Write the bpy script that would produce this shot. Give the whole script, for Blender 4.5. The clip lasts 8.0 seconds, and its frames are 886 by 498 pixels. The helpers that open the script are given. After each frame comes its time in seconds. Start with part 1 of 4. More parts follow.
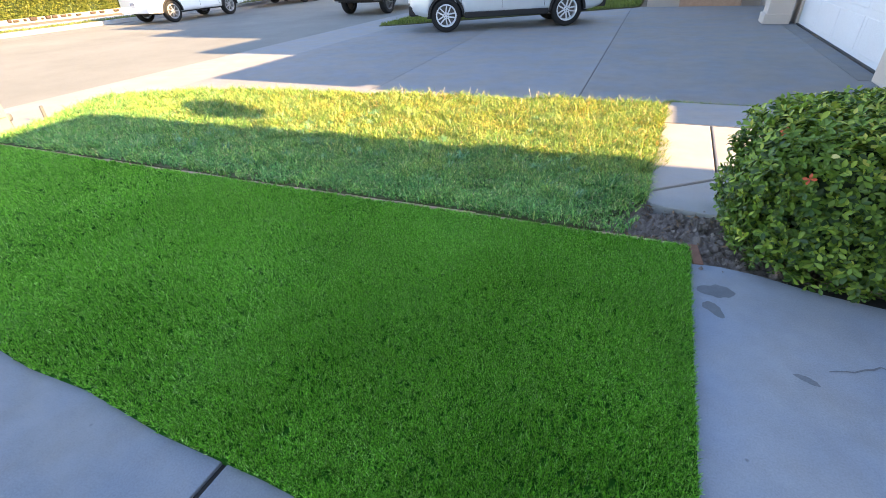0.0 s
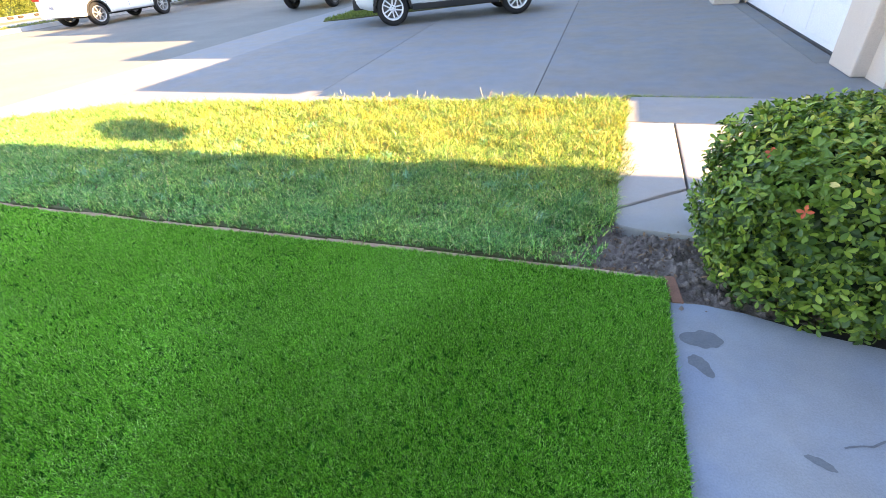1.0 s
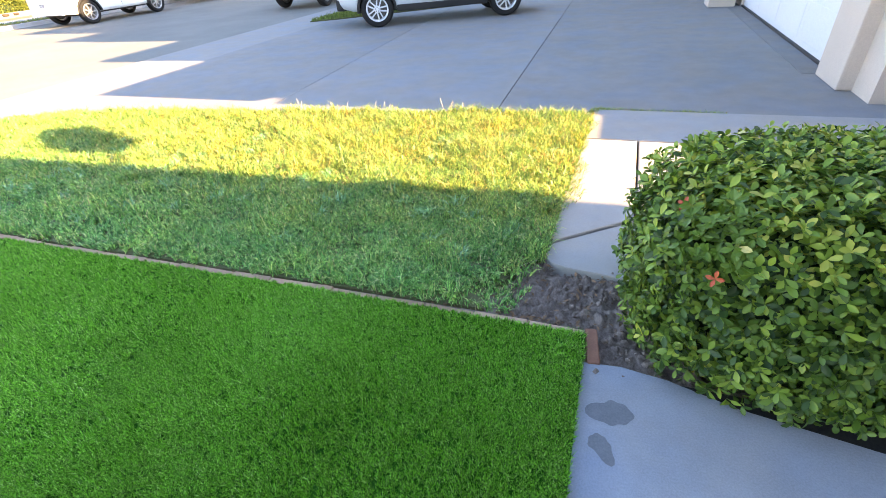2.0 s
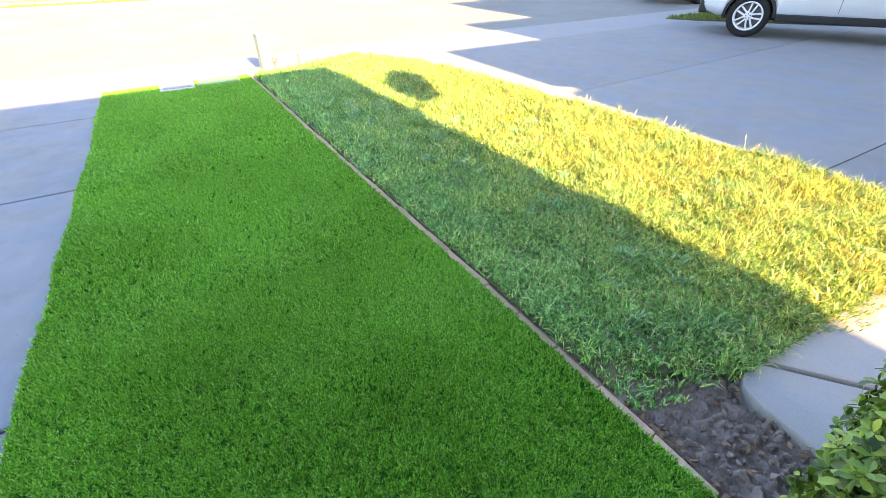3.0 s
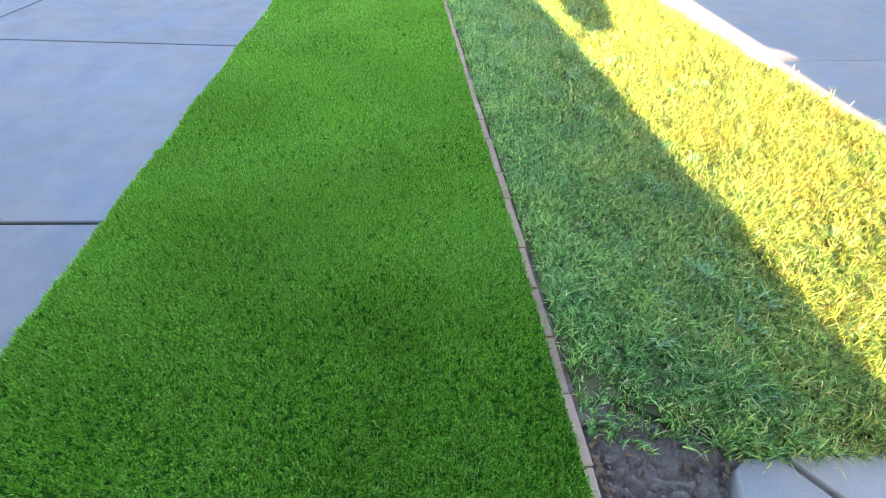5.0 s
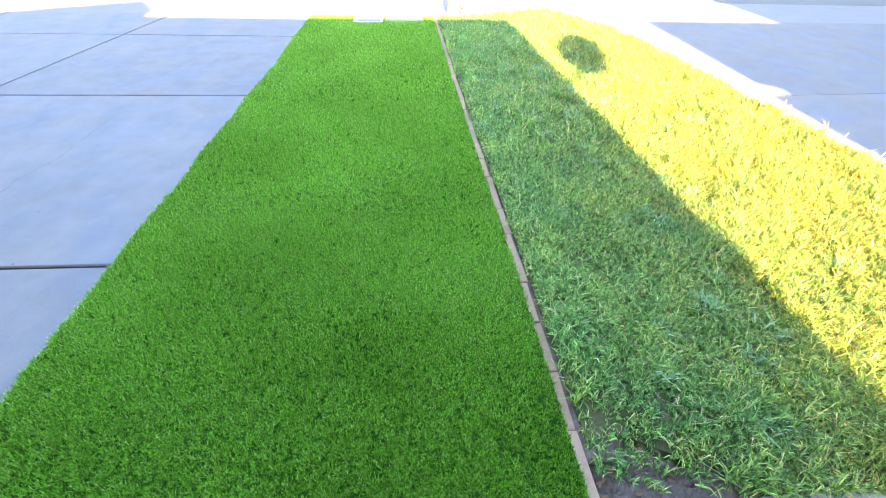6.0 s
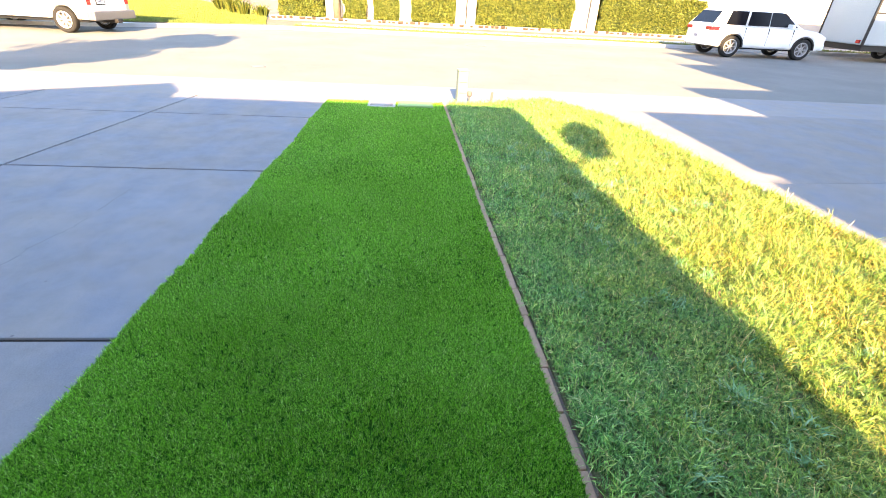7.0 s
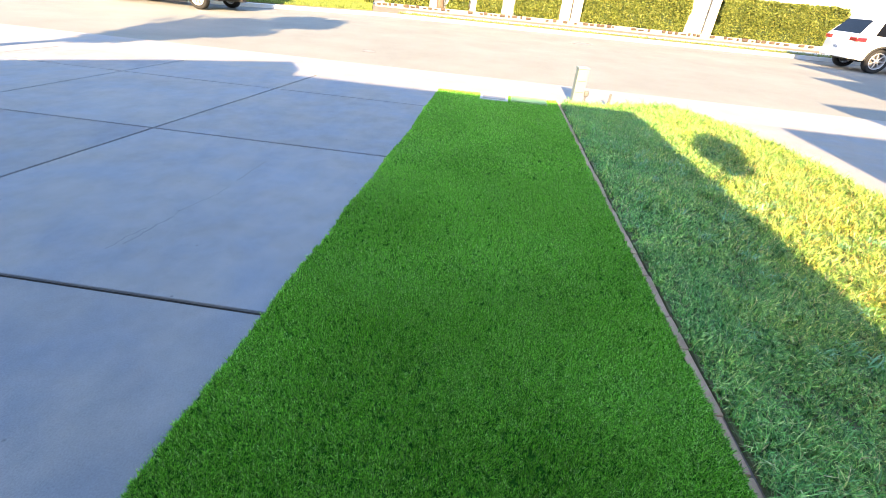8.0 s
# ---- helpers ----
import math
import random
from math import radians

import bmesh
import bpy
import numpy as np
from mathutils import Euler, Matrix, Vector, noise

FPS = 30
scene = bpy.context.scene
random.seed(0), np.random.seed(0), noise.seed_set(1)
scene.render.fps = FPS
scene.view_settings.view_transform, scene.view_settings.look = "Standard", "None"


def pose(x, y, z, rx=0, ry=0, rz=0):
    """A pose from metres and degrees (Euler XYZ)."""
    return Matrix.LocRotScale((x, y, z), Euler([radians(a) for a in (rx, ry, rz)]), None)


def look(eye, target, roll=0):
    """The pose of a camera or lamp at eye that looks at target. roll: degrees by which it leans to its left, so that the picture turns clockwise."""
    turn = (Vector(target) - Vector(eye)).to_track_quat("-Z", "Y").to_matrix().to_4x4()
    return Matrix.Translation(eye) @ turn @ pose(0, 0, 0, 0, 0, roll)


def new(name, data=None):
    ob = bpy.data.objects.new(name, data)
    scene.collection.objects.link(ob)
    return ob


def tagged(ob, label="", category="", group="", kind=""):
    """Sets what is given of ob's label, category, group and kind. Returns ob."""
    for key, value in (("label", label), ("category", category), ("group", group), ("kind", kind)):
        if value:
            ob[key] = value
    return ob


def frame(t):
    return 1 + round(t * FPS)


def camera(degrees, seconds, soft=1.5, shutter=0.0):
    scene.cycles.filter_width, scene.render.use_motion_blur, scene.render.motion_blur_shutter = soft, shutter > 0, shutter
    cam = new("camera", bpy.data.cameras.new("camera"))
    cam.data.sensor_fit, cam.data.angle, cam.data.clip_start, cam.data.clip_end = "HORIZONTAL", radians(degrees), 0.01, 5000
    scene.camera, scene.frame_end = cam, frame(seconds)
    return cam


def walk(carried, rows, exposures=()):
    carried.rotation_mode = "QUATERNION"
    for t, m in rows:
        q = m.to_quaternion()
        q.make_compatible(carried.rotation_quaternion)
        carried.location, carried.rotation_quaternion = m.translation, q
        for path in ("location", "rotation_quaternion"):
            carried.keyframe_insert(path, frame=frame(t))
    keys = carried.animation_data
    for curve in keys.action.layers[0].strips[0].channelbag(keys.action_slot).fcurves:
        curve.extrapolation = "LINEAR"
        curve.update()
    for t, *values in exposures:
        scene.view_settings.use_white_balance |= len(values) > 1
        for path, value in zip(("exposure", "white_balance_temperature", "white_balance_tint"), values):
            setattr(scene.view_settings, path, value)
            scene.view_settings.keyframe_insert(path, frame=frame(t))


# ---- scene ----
cam = camera(88.6, 8.0, 0.7)
METRES, EYE, TILT, LEAN, TURN = 3.012, 1.5, 0.0, 0.0, 25.0
ROWS = [
    (0.0, 0.0, 0.0, 0.0, -1.67, -32.38, 2.64),
    (0.5, 0.034, 0.096, 0.0095, -4.89, -32.94, 3.21),
    (1.0, 0.0632, 0.1707, 0.0105, -6.99, -33.95, 4.15),
    (1.2, 0.0893, 0.1946, 0.0086, -8.20, -34.33, 4.50),
    (2.3, 0.2946, 0.2956, 0.0136, -2.42, -33.88, 3.16),
    (2.5, 0.3157, 0.3201, 0.0105, 6.58, -33.81, 3.14),
    (2.7, 0.3418, 0.3355, 0.0136, 18.06, -33.65, 2.58),
    (3.0, 0.3897, 0.3575, 0.0095, 34.9, -33.51, 0.75),
    (3.5, 0.4445, 0.4066, 0.0156, 46.59, -34.82, -1.56),
    (4.0, 0.449, 0.4712, 0.0164, 50.84, -36.74, -2.65),
    (4.5, 0.4668, 0.5032, 0.0132, 59.74, -38.89, -4.06),
    (4.7, 0.4759, 0.5107, 0.0146, 61.29, -42.75, -3.69),
    (5.8, 0.4957, 0.5297, 0.0183, 60.62, -43.06, -1.58),
    (6.0, 0.4973, 0.5241, 0.0169, 61.08, -38.47, -1.54),
    (6.5, 0.4935, 0.5136, 0.0254, 61.33, -29.02, -2.35),
    (7.0, 0.4661, 0.5047, 0.0165, 61.66, -29.29, -2.74),
    (7.5, 0.4127, 0.4506, 0.0058, 63.17, -29.56, -3.66),
    (8.0, 0.3536, 0.3909, -0.007, 72.2, -30.64, -4.76),
]
walk(cam, [(t, pose(0, 0, EYE, TILT, LEAN, TURN) @ pose(METRES * x, METRES * y, METRES * z, 90 + pitch, roll, yaw)) for t, x, y, z, yaw, pitch, roll in ROWS],
     [(0.0, 2.93, 6650, 16), (0.5, 3.24, 6800, 17), (1.0, 3.36, 6950, 18), (2.5, 3.41, 6900, 18), (3.5, 3.45, 6900, 18), (4.5, 3.40, 6900, 18), (5.8, 3.85, 6900, 18), (6.0, 3.91, 6900, 18), (6.25, 3.66, 6900, 18), (6.5, 3.42, 6900, 18),
      (7.0, 3.28, 6850, 18), (7.5, 3.22, 6600, 15), (8.0, 3.05, 6350, 14)])

# ---- world, sun ----
SUN_SLOPE = 0.42                      # tangent of the sun's height
SUN_ELEV = math.atan(SUN_SLOPE)
world = bpy.data.worlds.new("world")
scene.world = world
world.use_nodes = True
wn = world.node_tree
sky = wn.nodes.new("ShaderNodeTexSky")
sky.sky_type, sky.sun_disc = "NISHITA", False
sky.sun_elevation, sky.sun_rotation = SUN_ELEV, radians(90)
sky.air_density, sky.dust_density = 1.0, 0.6
wn.nodes["Background"].inputs[1].default_value = 0.09
wn.links.new(sky.outputs[0], wn.nodes["Background"].inputs[0])
sun = new("sun", bpy.data.lights.new("sun", "SUN"))
sun.data.energy, sun.data.angle, sun.data.color = 4.2, radians(0.55), (1.0, 0.70, 0.36)
sun.matrix_world = look((12, 0, 12 * SUN_SLOPE), (0, 0, 0))

# ---- materials ----
def mat(name, rough=0.6, metal=0.0, spec=0.5):
    m = bpy.data.materials.new(name)
    m.use_nodes = True
    b = m.node_tree.nodes["Principled BSDF"]
    b.inputs["Roughness"].default_value, b.inputs["Metallic"].default_value = rough, metal
    b.inputs["Specular IOR Level"].default_value = spec
    return m, m.node_tree, b


def nd(t, kind, **sets):
    n = t.nodes.new(kind)
    for k, v in sets.items():
        n.inputs[k].default_value = v
    return n


def noise_of(t, scale, detail=4, rough=0.6, src=None):
    n = nd(t, "ShaderNodeTexNoise", Scale=scale, Detail=detail, Roughness=rough)
    if src is None:
        src = t.nodes.new("ShaderNodeNewGeometry").outputs["Position"]
    t.links.new(src, n.inputs["Vector"])
    return n.outputs["Fac"]


def ramp(t, fac, stops):
    r = t.nodes.new("ShaderNodeValToRGB")
    while len(r.color_ramp.elements) < len(stops):
        r.color_ramp.elements.new(0.5)
    for e, (p, c) in zip(r.color_ramp.elements, stops):
        e.position, e.color = p, (*c, 1)
    t.links.new(fac, r.inputs["Fac"])
    return r.outputs["Color"]


def blend(t, fac, a, b, mode="MIX"):
    n = t.nodes.new("ShaderNodeMix")
    n.data_type, n.blend_type = "RGBA", mode
    for k, v in ((0, fac), (6, a), (7, b)):
        if isinstance(v, (int, float)):
            n.inputs[k].default_value = v
        elif isinstance(v, tuple):
            n.inputs[k].default_value = (*v, 1)
        else:
            t.links.new(v, n.inputs[k])
    return n.outputs[2]


def bump(t, b, height, strength=0.3, dist=0.01):
    n = nd(t, "ShaderNodeBump", Strength=strength, Distance=dist)
    t.links.new(height, n.inputs["Height"])
    t.links.new(n.outputs["Normal"], b.inputs["Normal"])


def grainy(name, dark, light, big=1.5, small=60, rough=0.8, bumps=0.3, dist=0.004, metal=0.0, spec=0.4, vary=0.0, streak=None):
    """A surface with stains of a metre or so and a fine grain, both in colour and in relief."""
    m, t, b = mat(name, rough, metal, spec)
    c = ramp(t, noise_of(t, big, 5, 0.65), [(0.3, dark), (0.72, light)])
    g = noise_of(t, small, 3, 0.7)
    c = blend(t, 0.35, c, ramp(t, g, [(0.3, tuple(v * 0.6 for v in dark)), (0.7, tuple(min(1, v * 1.15) for v in light))]))
    if vary:
        o = t.nodes.new("ShaderNodeObjectInfo")
        c = blend(t, vary, c, ramp(t, o.outputs["Random"], [(0, tuple(v * 0.55 for v in dark)), (1, light)]))
    t.links.new(c, b.inputs["Base Color"])
    bump(t, b, g, bumps, dist)
    return m


def blade_mat(name, stops, patch_stops, patch_scale, amount, rough=0.5, trans=0.25, spec=0.3, gap_shade=0.0, dry_sunlit=None):
    """Grass: each blade its own tone, patches of another tone, and light that shines through it."""
    m, t, b = mat(name, rough, 0, spec)
    geo = t.nodes.new("ShaderNodeNewGeometry")
    c = ramp(t, geo.outputs["Random Per Island"], stops)
    p = ramp(t, noise_of(t, patch_scale, 3, 0.55), patch_stops)
    c = blend(t, amount, c, p, "MULTIPLY")
    if dry_sunlit:
        # sunlit yellow painted in: straw tint towards the plan's sunlit corner, in uneven patches
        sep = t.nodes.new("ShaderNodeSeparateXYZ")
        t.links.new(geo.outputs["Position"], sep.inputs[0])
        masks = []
        for axis, (lo, hi) in zip("XY", dry_sunlit):
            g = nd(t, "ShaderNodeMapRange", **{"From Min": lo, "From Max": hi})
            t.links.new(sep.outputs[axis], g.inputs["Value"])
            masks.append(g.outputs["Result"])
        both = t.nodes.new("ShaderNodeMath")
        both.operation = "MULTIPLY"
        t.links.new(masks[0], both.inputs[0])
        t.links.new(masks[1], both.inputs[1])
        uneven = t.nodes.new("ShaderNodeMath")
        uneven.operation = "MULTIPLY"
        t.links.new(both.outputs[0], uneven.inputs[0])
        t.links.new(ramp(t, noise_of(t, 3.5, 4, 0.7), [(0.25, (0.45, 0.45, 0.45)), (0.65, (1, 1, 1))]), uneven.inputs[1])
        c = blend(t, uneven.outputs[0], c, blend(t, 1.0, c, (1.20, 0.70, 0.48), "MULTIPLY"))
    if gap_shade:
        # noise paints dark spots as shaded gaps between tufts, and brighter tips
        c = blend(t, 1.0, c, ramp(t, noise_of(t, gap_shade, 2, 0.5), [(0.36, (0.30, 0.33, 0.30)), (0.47, (0.9, 0.9, 0.9)), (0.60, (1.5, 1.42, 1.5))]), "MULTIPLY")
    t.links.new(c, b.inputs["Base Color"])
    tr = t.nodes.new("ShaderNodeBsdfTranslucent")
    t.links.new(c, tr.inputs["Color"])
    mx = t.nodes.new("ShaderNodeMixShader")
    mx.inputs[0].default_value = trans
    out = t.nodes["Material Output"]
    t.links.new(b.outputs[0], mx.inputs[1])
    t.links.new(tr.outputs[0], mx.inputs[2])
    t.links.new(mx.outputs[0], out.inputs["Surface"])
    return m


def concrete(name, dark, light, cracks=False):
    m, t, b = mat(name, 0.85, 0, 0.25)
    c = ramp(t, noise_of(t, 0.9, 6, 0.62), [(0.3, dark), (0.7, light)])
    c = blend(t, 0.5, c, ramp(t, noise_of(t, 4.0, 5, 0.7), [(0.35, dark), (0.65, light)]))
    g = noise_of(t, 140, 3, 0.75)
    c = blend(t, 0.3, c, ramp(t, g, [(0.32, tuple(v * 0.62 for v in dark)), (0.62, light)]))
    o = t.nodes.new("ShaderNodeObjectInfo")
    c = blend(t, 0.22, c, ramp(t, o.outputs["Random"], [(0, tuple(v * 0.8 for v in dark)), (1, light)]))
    # faint bluish and tan cloudiness
    c = blend(t, 0.8, c, ramp(t, noise_of(t, 1.9, 4, 0.55), [(0.36, (0.90, 0.98, 1.10)), (0.52, (1.0, 1.0, 1.0)), (0.68, (1.06, 1.0, 0.92))]), "MULTIPLY")
    # scattered small dark specks
    v = nd(t, "ShaderNodeTexVoronoi", Scale=5.0)
    t.links.new(t.nodes["Geometry"].outputs["Position"], v.inputs["Vector"])
    c = blend(t, ramp(t, v.outputs["Distance"], [(0.02, (0.55, 0.55, 0.55)), (0.05, (0, 0, 0))]), c, tuple(v_ * 0.45 for v_ in dark))
    t.links.new(c, b.inputs["Base Color"])
    bump(t, b, g, 0.35, 0.003)
    return m


M_CONC = concrete("driveway_concrete", (0.160, 0.167, 0.178), (0.293, 0.298, 0.309))
M_CONC_PATH = concrete("path_concrete", (0.20, 0.214, 0.24), (0.36, 0.376, 0.41))
M_CONC_NB = concrete("old_driveway_concrete", (0.19, 0.188, 0.186), (0.272, 0.268, 0.264))
M_WALKSLAB = concrete("weathered_concrete", (0.28, 0.267, 0.25), (0.385, 0.37, 0.35))
M_CURB = concrete("curb_concrete", (0.42, 0.42, 0.41), (0.55, 0.55, 0.54))
M_PAVE = concrete("pavement_concrete", (0.215, 0.213, 0.208), (0.29, 0.287, 0.28))
M_ASPHALT = grainy("asphalt", (0.132, 0.137, 0.129), (0.207, 0.212, 0.198), 0.5, 90, 0.9, 0.5, 0.004)
M_JOINT = grainy("joint_filler", (0.02, 0.019, 0.018), (0.045, 0.04, 0.035), 3, 80, 0.95)
M_OLDJOINT = grainy("worn_joint", (0.07, 0.066, 0.06), (0.12, 0.115, 0.105), 3, 80, 0.95)
M_BEDSTONE = grainy("bed_stone", (0.035, 0.026, 0.022), (0.09, 0.066, 0.05), 5, 60, 0.95)
M_SAND = grainy("pale_sand", (0.34, 0.32, 0.25), (0.46, 0.44, 0.36), 1.5, 60, 0.95)
M_SOIL = grainy("damp_soil", (0.085, 0.062, 0.05), (0.36, 0.285, 0.235), 14, 110, 0.95, 0.8, 0.006)
M_EARTH = grainy("bare_ground", (0.12, 0.10, 0.075), (0.22, 0.19, 0.15), 0.6, 40, 0.95)
M_BRICK = grainy("red_brick", (0.43, 0.255, 0.165), (0.60, 0.40, 0.285), 14, 160, 0.88, 0.5, 0.003, vary=0.25)
M_REDBRICK = grainy("dark_red_brick", (0.20, 0.09, 0.06), (0.33, 0.16, 0.10), 14, 160, 0.88, 0.5, 0.003)
M_TURFBACK = grainy("turf_backing", (0.014, 0.075, 0.006), (0.022, 0.11, 0.010), 4, 200, 0.95, spec=0.1)
M_THATCH = grainy("thatch", (0.06, 0.075, 0.025), (0.17, 0.16, 0.075), 6, 120, 0.95, 0.6, 0.006)
M_STUCCO = grainy("beige_stucco", (0.50, 0.42, 0.36), (0.58, 0.50, 0.43), 1.2, 120, 0.9, 0.7, 0.004)
M_WHITEWALL = grainy("white_stucco", (0.66, 0.64, 0.60), (0.78, 0.76, 0.72), 0.8, 100, 0.9, 0.5, 0.004)
M_WHITEPAINT = grainy("white_door_paint", (0.62, 0.63, 0.65), (0.69, 0.70, 0.72), 0.7, 60, 0.5, 0.05, 0.001)
M_ROOF = grainy("clay_roof", (0.20, 0.10, 0.07), (0.32, 0.18, 0.12), 1.2, 20, 0.9, 0.5, 0.01)
M_TREEBARK = grainy("bark", (0.10, 0.075, 0.055), (0.22, 0.17, 0.13), 5, 60, 0.95, 0.9, 0.01)
M_MULCH = grainy("red_mulch", (0.18, 0.06, 0.035), (0.34, 0.13, 0.08), 5, 60, 0.95, 0.8, 0.01)

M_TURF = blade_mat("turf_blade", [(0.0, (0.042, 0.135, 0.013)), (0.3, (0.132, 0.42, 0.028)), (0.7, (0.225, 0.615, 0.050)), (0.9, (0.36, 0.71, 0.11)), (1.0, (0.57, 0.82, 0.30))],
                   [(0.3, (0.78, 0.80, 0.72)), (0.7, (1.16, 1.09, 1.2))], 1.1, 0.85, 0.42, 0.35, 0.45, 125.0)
# the last ranges colour the lawn's sunlit side yellower, whatever light falls there
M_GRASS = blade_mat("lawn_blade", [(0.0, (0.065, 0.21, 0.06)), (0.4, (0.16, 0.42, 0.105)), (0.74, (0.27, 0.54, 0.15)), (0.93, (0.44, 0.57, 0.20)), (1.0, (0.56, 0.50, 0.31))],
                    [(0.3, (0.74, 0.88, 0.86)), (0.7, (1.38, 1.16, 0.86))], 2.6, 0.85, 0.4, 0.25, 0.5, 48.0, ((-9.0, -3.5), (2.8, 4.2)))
M_WEED = blade_mat("weed_blade", [(0.0, (0.10, 0.26, 0.10)), (0.6, (0.22, 0.46, 0.20)), (1.0, (0.36, 0.58, 0.34))], [(0.3, (0.8, 0.85, 0.85)), (0.7, (1.1, 1.05, 1.05))], 4.0, 0.6, 0.35, 0.2, 0.5)
M_FARGRASS = blade_mat("far_lawn_blade", [(0.0, (0.09, 0.13, 0.025)), (1.0, (0.22, 0.28, 0.06))], [(0.3, (0.8, 0.8, 0.8)), (0.7, (1.1, 1.1, 1.0))], 1.0, 0.6)
M_DARKCONC = concrete("dark_concrete", (0.16, 0.16, 0.16), (0.24, 0.237, 0.235))
M_LITTER = grainy("dry_leaf", (0.10, 0.055, 0.03), (0.30, 0.18, 0.10), 40, 120, 0.9, vary=0.0)
M_SEED = grainy("seed_head", (0.45, 0.42, 0.32), (0.62, 0.58, 0.46), 20, 90, 0.9)
M_LEAF = blade_mat("shrub_leaf", [(0.0, (0.020, 0.052, 0.010)), (0.35, (0.064, 0.125, 0.017)), (0.7, (0.13, 0.22, 0.026)), (0.97, (0.20, 0.29, 0.034)), (1.0, (0.27, 0.34, 0.045))],
                   [(0.3, (0.75, 0.8, 0.75)), (0.7, (1.1, 1.1, 1.0))], 3.0, 0.6, 0.40, 0.18, 0.36)
M_LEAF_LIGHTER = blade_mat("lighter_leaf", [(0.0, (0.14, 0.25, 0.03)), (0.6, (0.28, 0.38, 0.045)), (1.0, (0.45, 0.44, 0.08))], [(0.3, (0.85, 0.85, 0.8)), (0.7, (1.1, 1.1, 1.0))], 3.0, 0.6, 0.4, 0.25, 0.4)
M_LEAF_RED = grainy("red_leaf", (0.34, 0.055, 0.02), (0.50, 0.10, 0.03), 30, 90, 0.5)
# colour of one yellow leaf, also painted on leaves meant as sunlit
M_LEAF_YELLOW_LIT = grainy("yellow_lit_leaf", (0.40, 0.34, 0.08), (0.52, 0.46, 0.16), 30, 90, 0.5)
M_HEDGE = blade_mat("hedge_leaf", [(0.0, (0.04, 0.065, 0.014)), (0.5, (0.12, 0.16, 0.03)), (1.0, (0.26, 0.27, 0.06))],
                    [(0.3, (0.7, 0.7, 0.6)), (0.7, (1.1, 1.1, 1.0))], 1.6, 0.6, 0.5, 0.25)
M_CROWN = blade_mat("tree_leaf", [(0.0, (0.03, 0.07, 0.015)), (1.0, (0.10, 0.17, 0.03))], [(0.3, (0.8, 0.8, 0.8)), (0.7, (1, 1, 1))], 1.0, 0.5)
# near-black fill; the shade inside shrub and hedges is put into its colour
M_CORE = grainy("foliage_shade_fill", (0.014, 0.028, 0.01), (0.03, 0.05, 0.018), 8, 60, 0.95)


def plain(name, colour, rough=0.4, metal=0.0, coat=0.0, spec=0.5, grain=0.06):
    m, t, b = mat(name, rough, metal, spec)
    c = ramp(t, noise_of(t, 3.0, 4), [(0.3, tuple(v * (1 - grain) for v in colour)), (0.7, tuple(min(1, v * (1 + grain)) for v in colour))])
    t.links.new(c, b.inputs["Base Color"])
    b.inputs["Coat Weight"].default_value = coat
    b.inputs["Coat Roughness"].default_value = 0.06
    return m


M_CARWHITE = plain("white_car_paint", (0.78, 0.79, 0.80), 0.35, 0, 0.9, grain=0.03)
M_CARSILVER = plain("silver_car_paint", (0.60, 0.64, 0.66), 0.32, 0.35, 0.9, grain=0.04)
M_CARGREY = plain("grey_car_paint", (0.42, 0.43, 0.42), 0.35, 0.3, 0.8, grain=0.04)
M_BLACKPL = plain("black_plastic", (0.008, 0.008, 0.009), 0.6, grain=0.2)
M_TYRE = grainy("tyre_rubber", (0.008, 0.008, 0.0085), (0.017, 0.0165, 0.016), 6, 90, 0.85, 0.3, 0.002)
M_ALLOY = plain("alloy", (0.70, 0.71, 0.73), 0.35, 0.25, 0.3)
M_DARKALLOY = plain("dark_alloy", (0.11, 0.105, 0.10), 0.45, 0.2)
M_GREYALLOY = plain("grey_alloy", (0.34, 0.34, 0.35), 0.4, 0.25)
M_STEELWHEEL = plain("painted_steel", (0.62, 0.63, 0.63), 0.45, 0.2)
M_GLASSDK = plain("tinted_glass", (0.004, 0.005, 0.008), 0.12, 0, 0.0, 0.15, grain=0.1)
M_REDLENS = plain("red_lens", (0.42, 0.015, 0.02), 0.2, 0, 0.6)
M_CLEARLENS = plain("lamp_lens", (0.75, 0.76, 0.78), 0.12, 0.2, 0.6)
M_CHROME = plain("chrome", (0.8, 0.8, 0.82), 0.12, 1.0)
M_BUMPER = plain("grey_metal", (0.16, 0.16, 0.165), 0.45, 0.5)
M_PLATE = plain("plate", (0.66, 0.67, 0.70), 0.5)
M_BARS = plain("plate_marks", (0.05, 0.06, 0.12), 0.6)
M_TRAILER = grainy("trailer_skin", (0.34, 0.385, 0.40), (0.44, 0.475, 0.485), 0.7, 20, 0.45, 0.1, 0.002)
M_PEDESTAL = plain("green_plastic", (0.17, 0.205, 0.17), 0.6)
M_GREENLID = plain("green_plastic_lid", (0.16, 0.30, 0.08), 0.6, grain=0.15)
M_DISH = plain("grey_dish", (0.45, 0.46, 0.47), 0.5)
M_WET = grainy("damp_stain", (0.135, 0.143, 0.157), (0.185, 0.193, 0.207), 12, 140, 0.6, 0.3, 0.002)

# ---- builders ----
def obj(name, bm, material, parent=None, label="", smooth=False):
    me = bpy.data.meshes.new(name)
    bmesh.ops.recalc_face_normals(bm, faces=bm.faces)
    bm.to_mesh(me)
    bm.free()
    if smooth:
        me.shade_smooth()
    me.materials.append(material)
    ob = new(name, me)
    ob.parent = parent
    if label:
        ob["label"] = label
    return ob


def part(name, bm, material, parent, label="", smooth=False):
    return obj(name, bm, material, parent, label, smooth)


def empty(name, m=None):
    ob = new(name)
    ob.empty_display_size = 0.1
    if m is not None:
        ob.matrix_world = m
    return ob


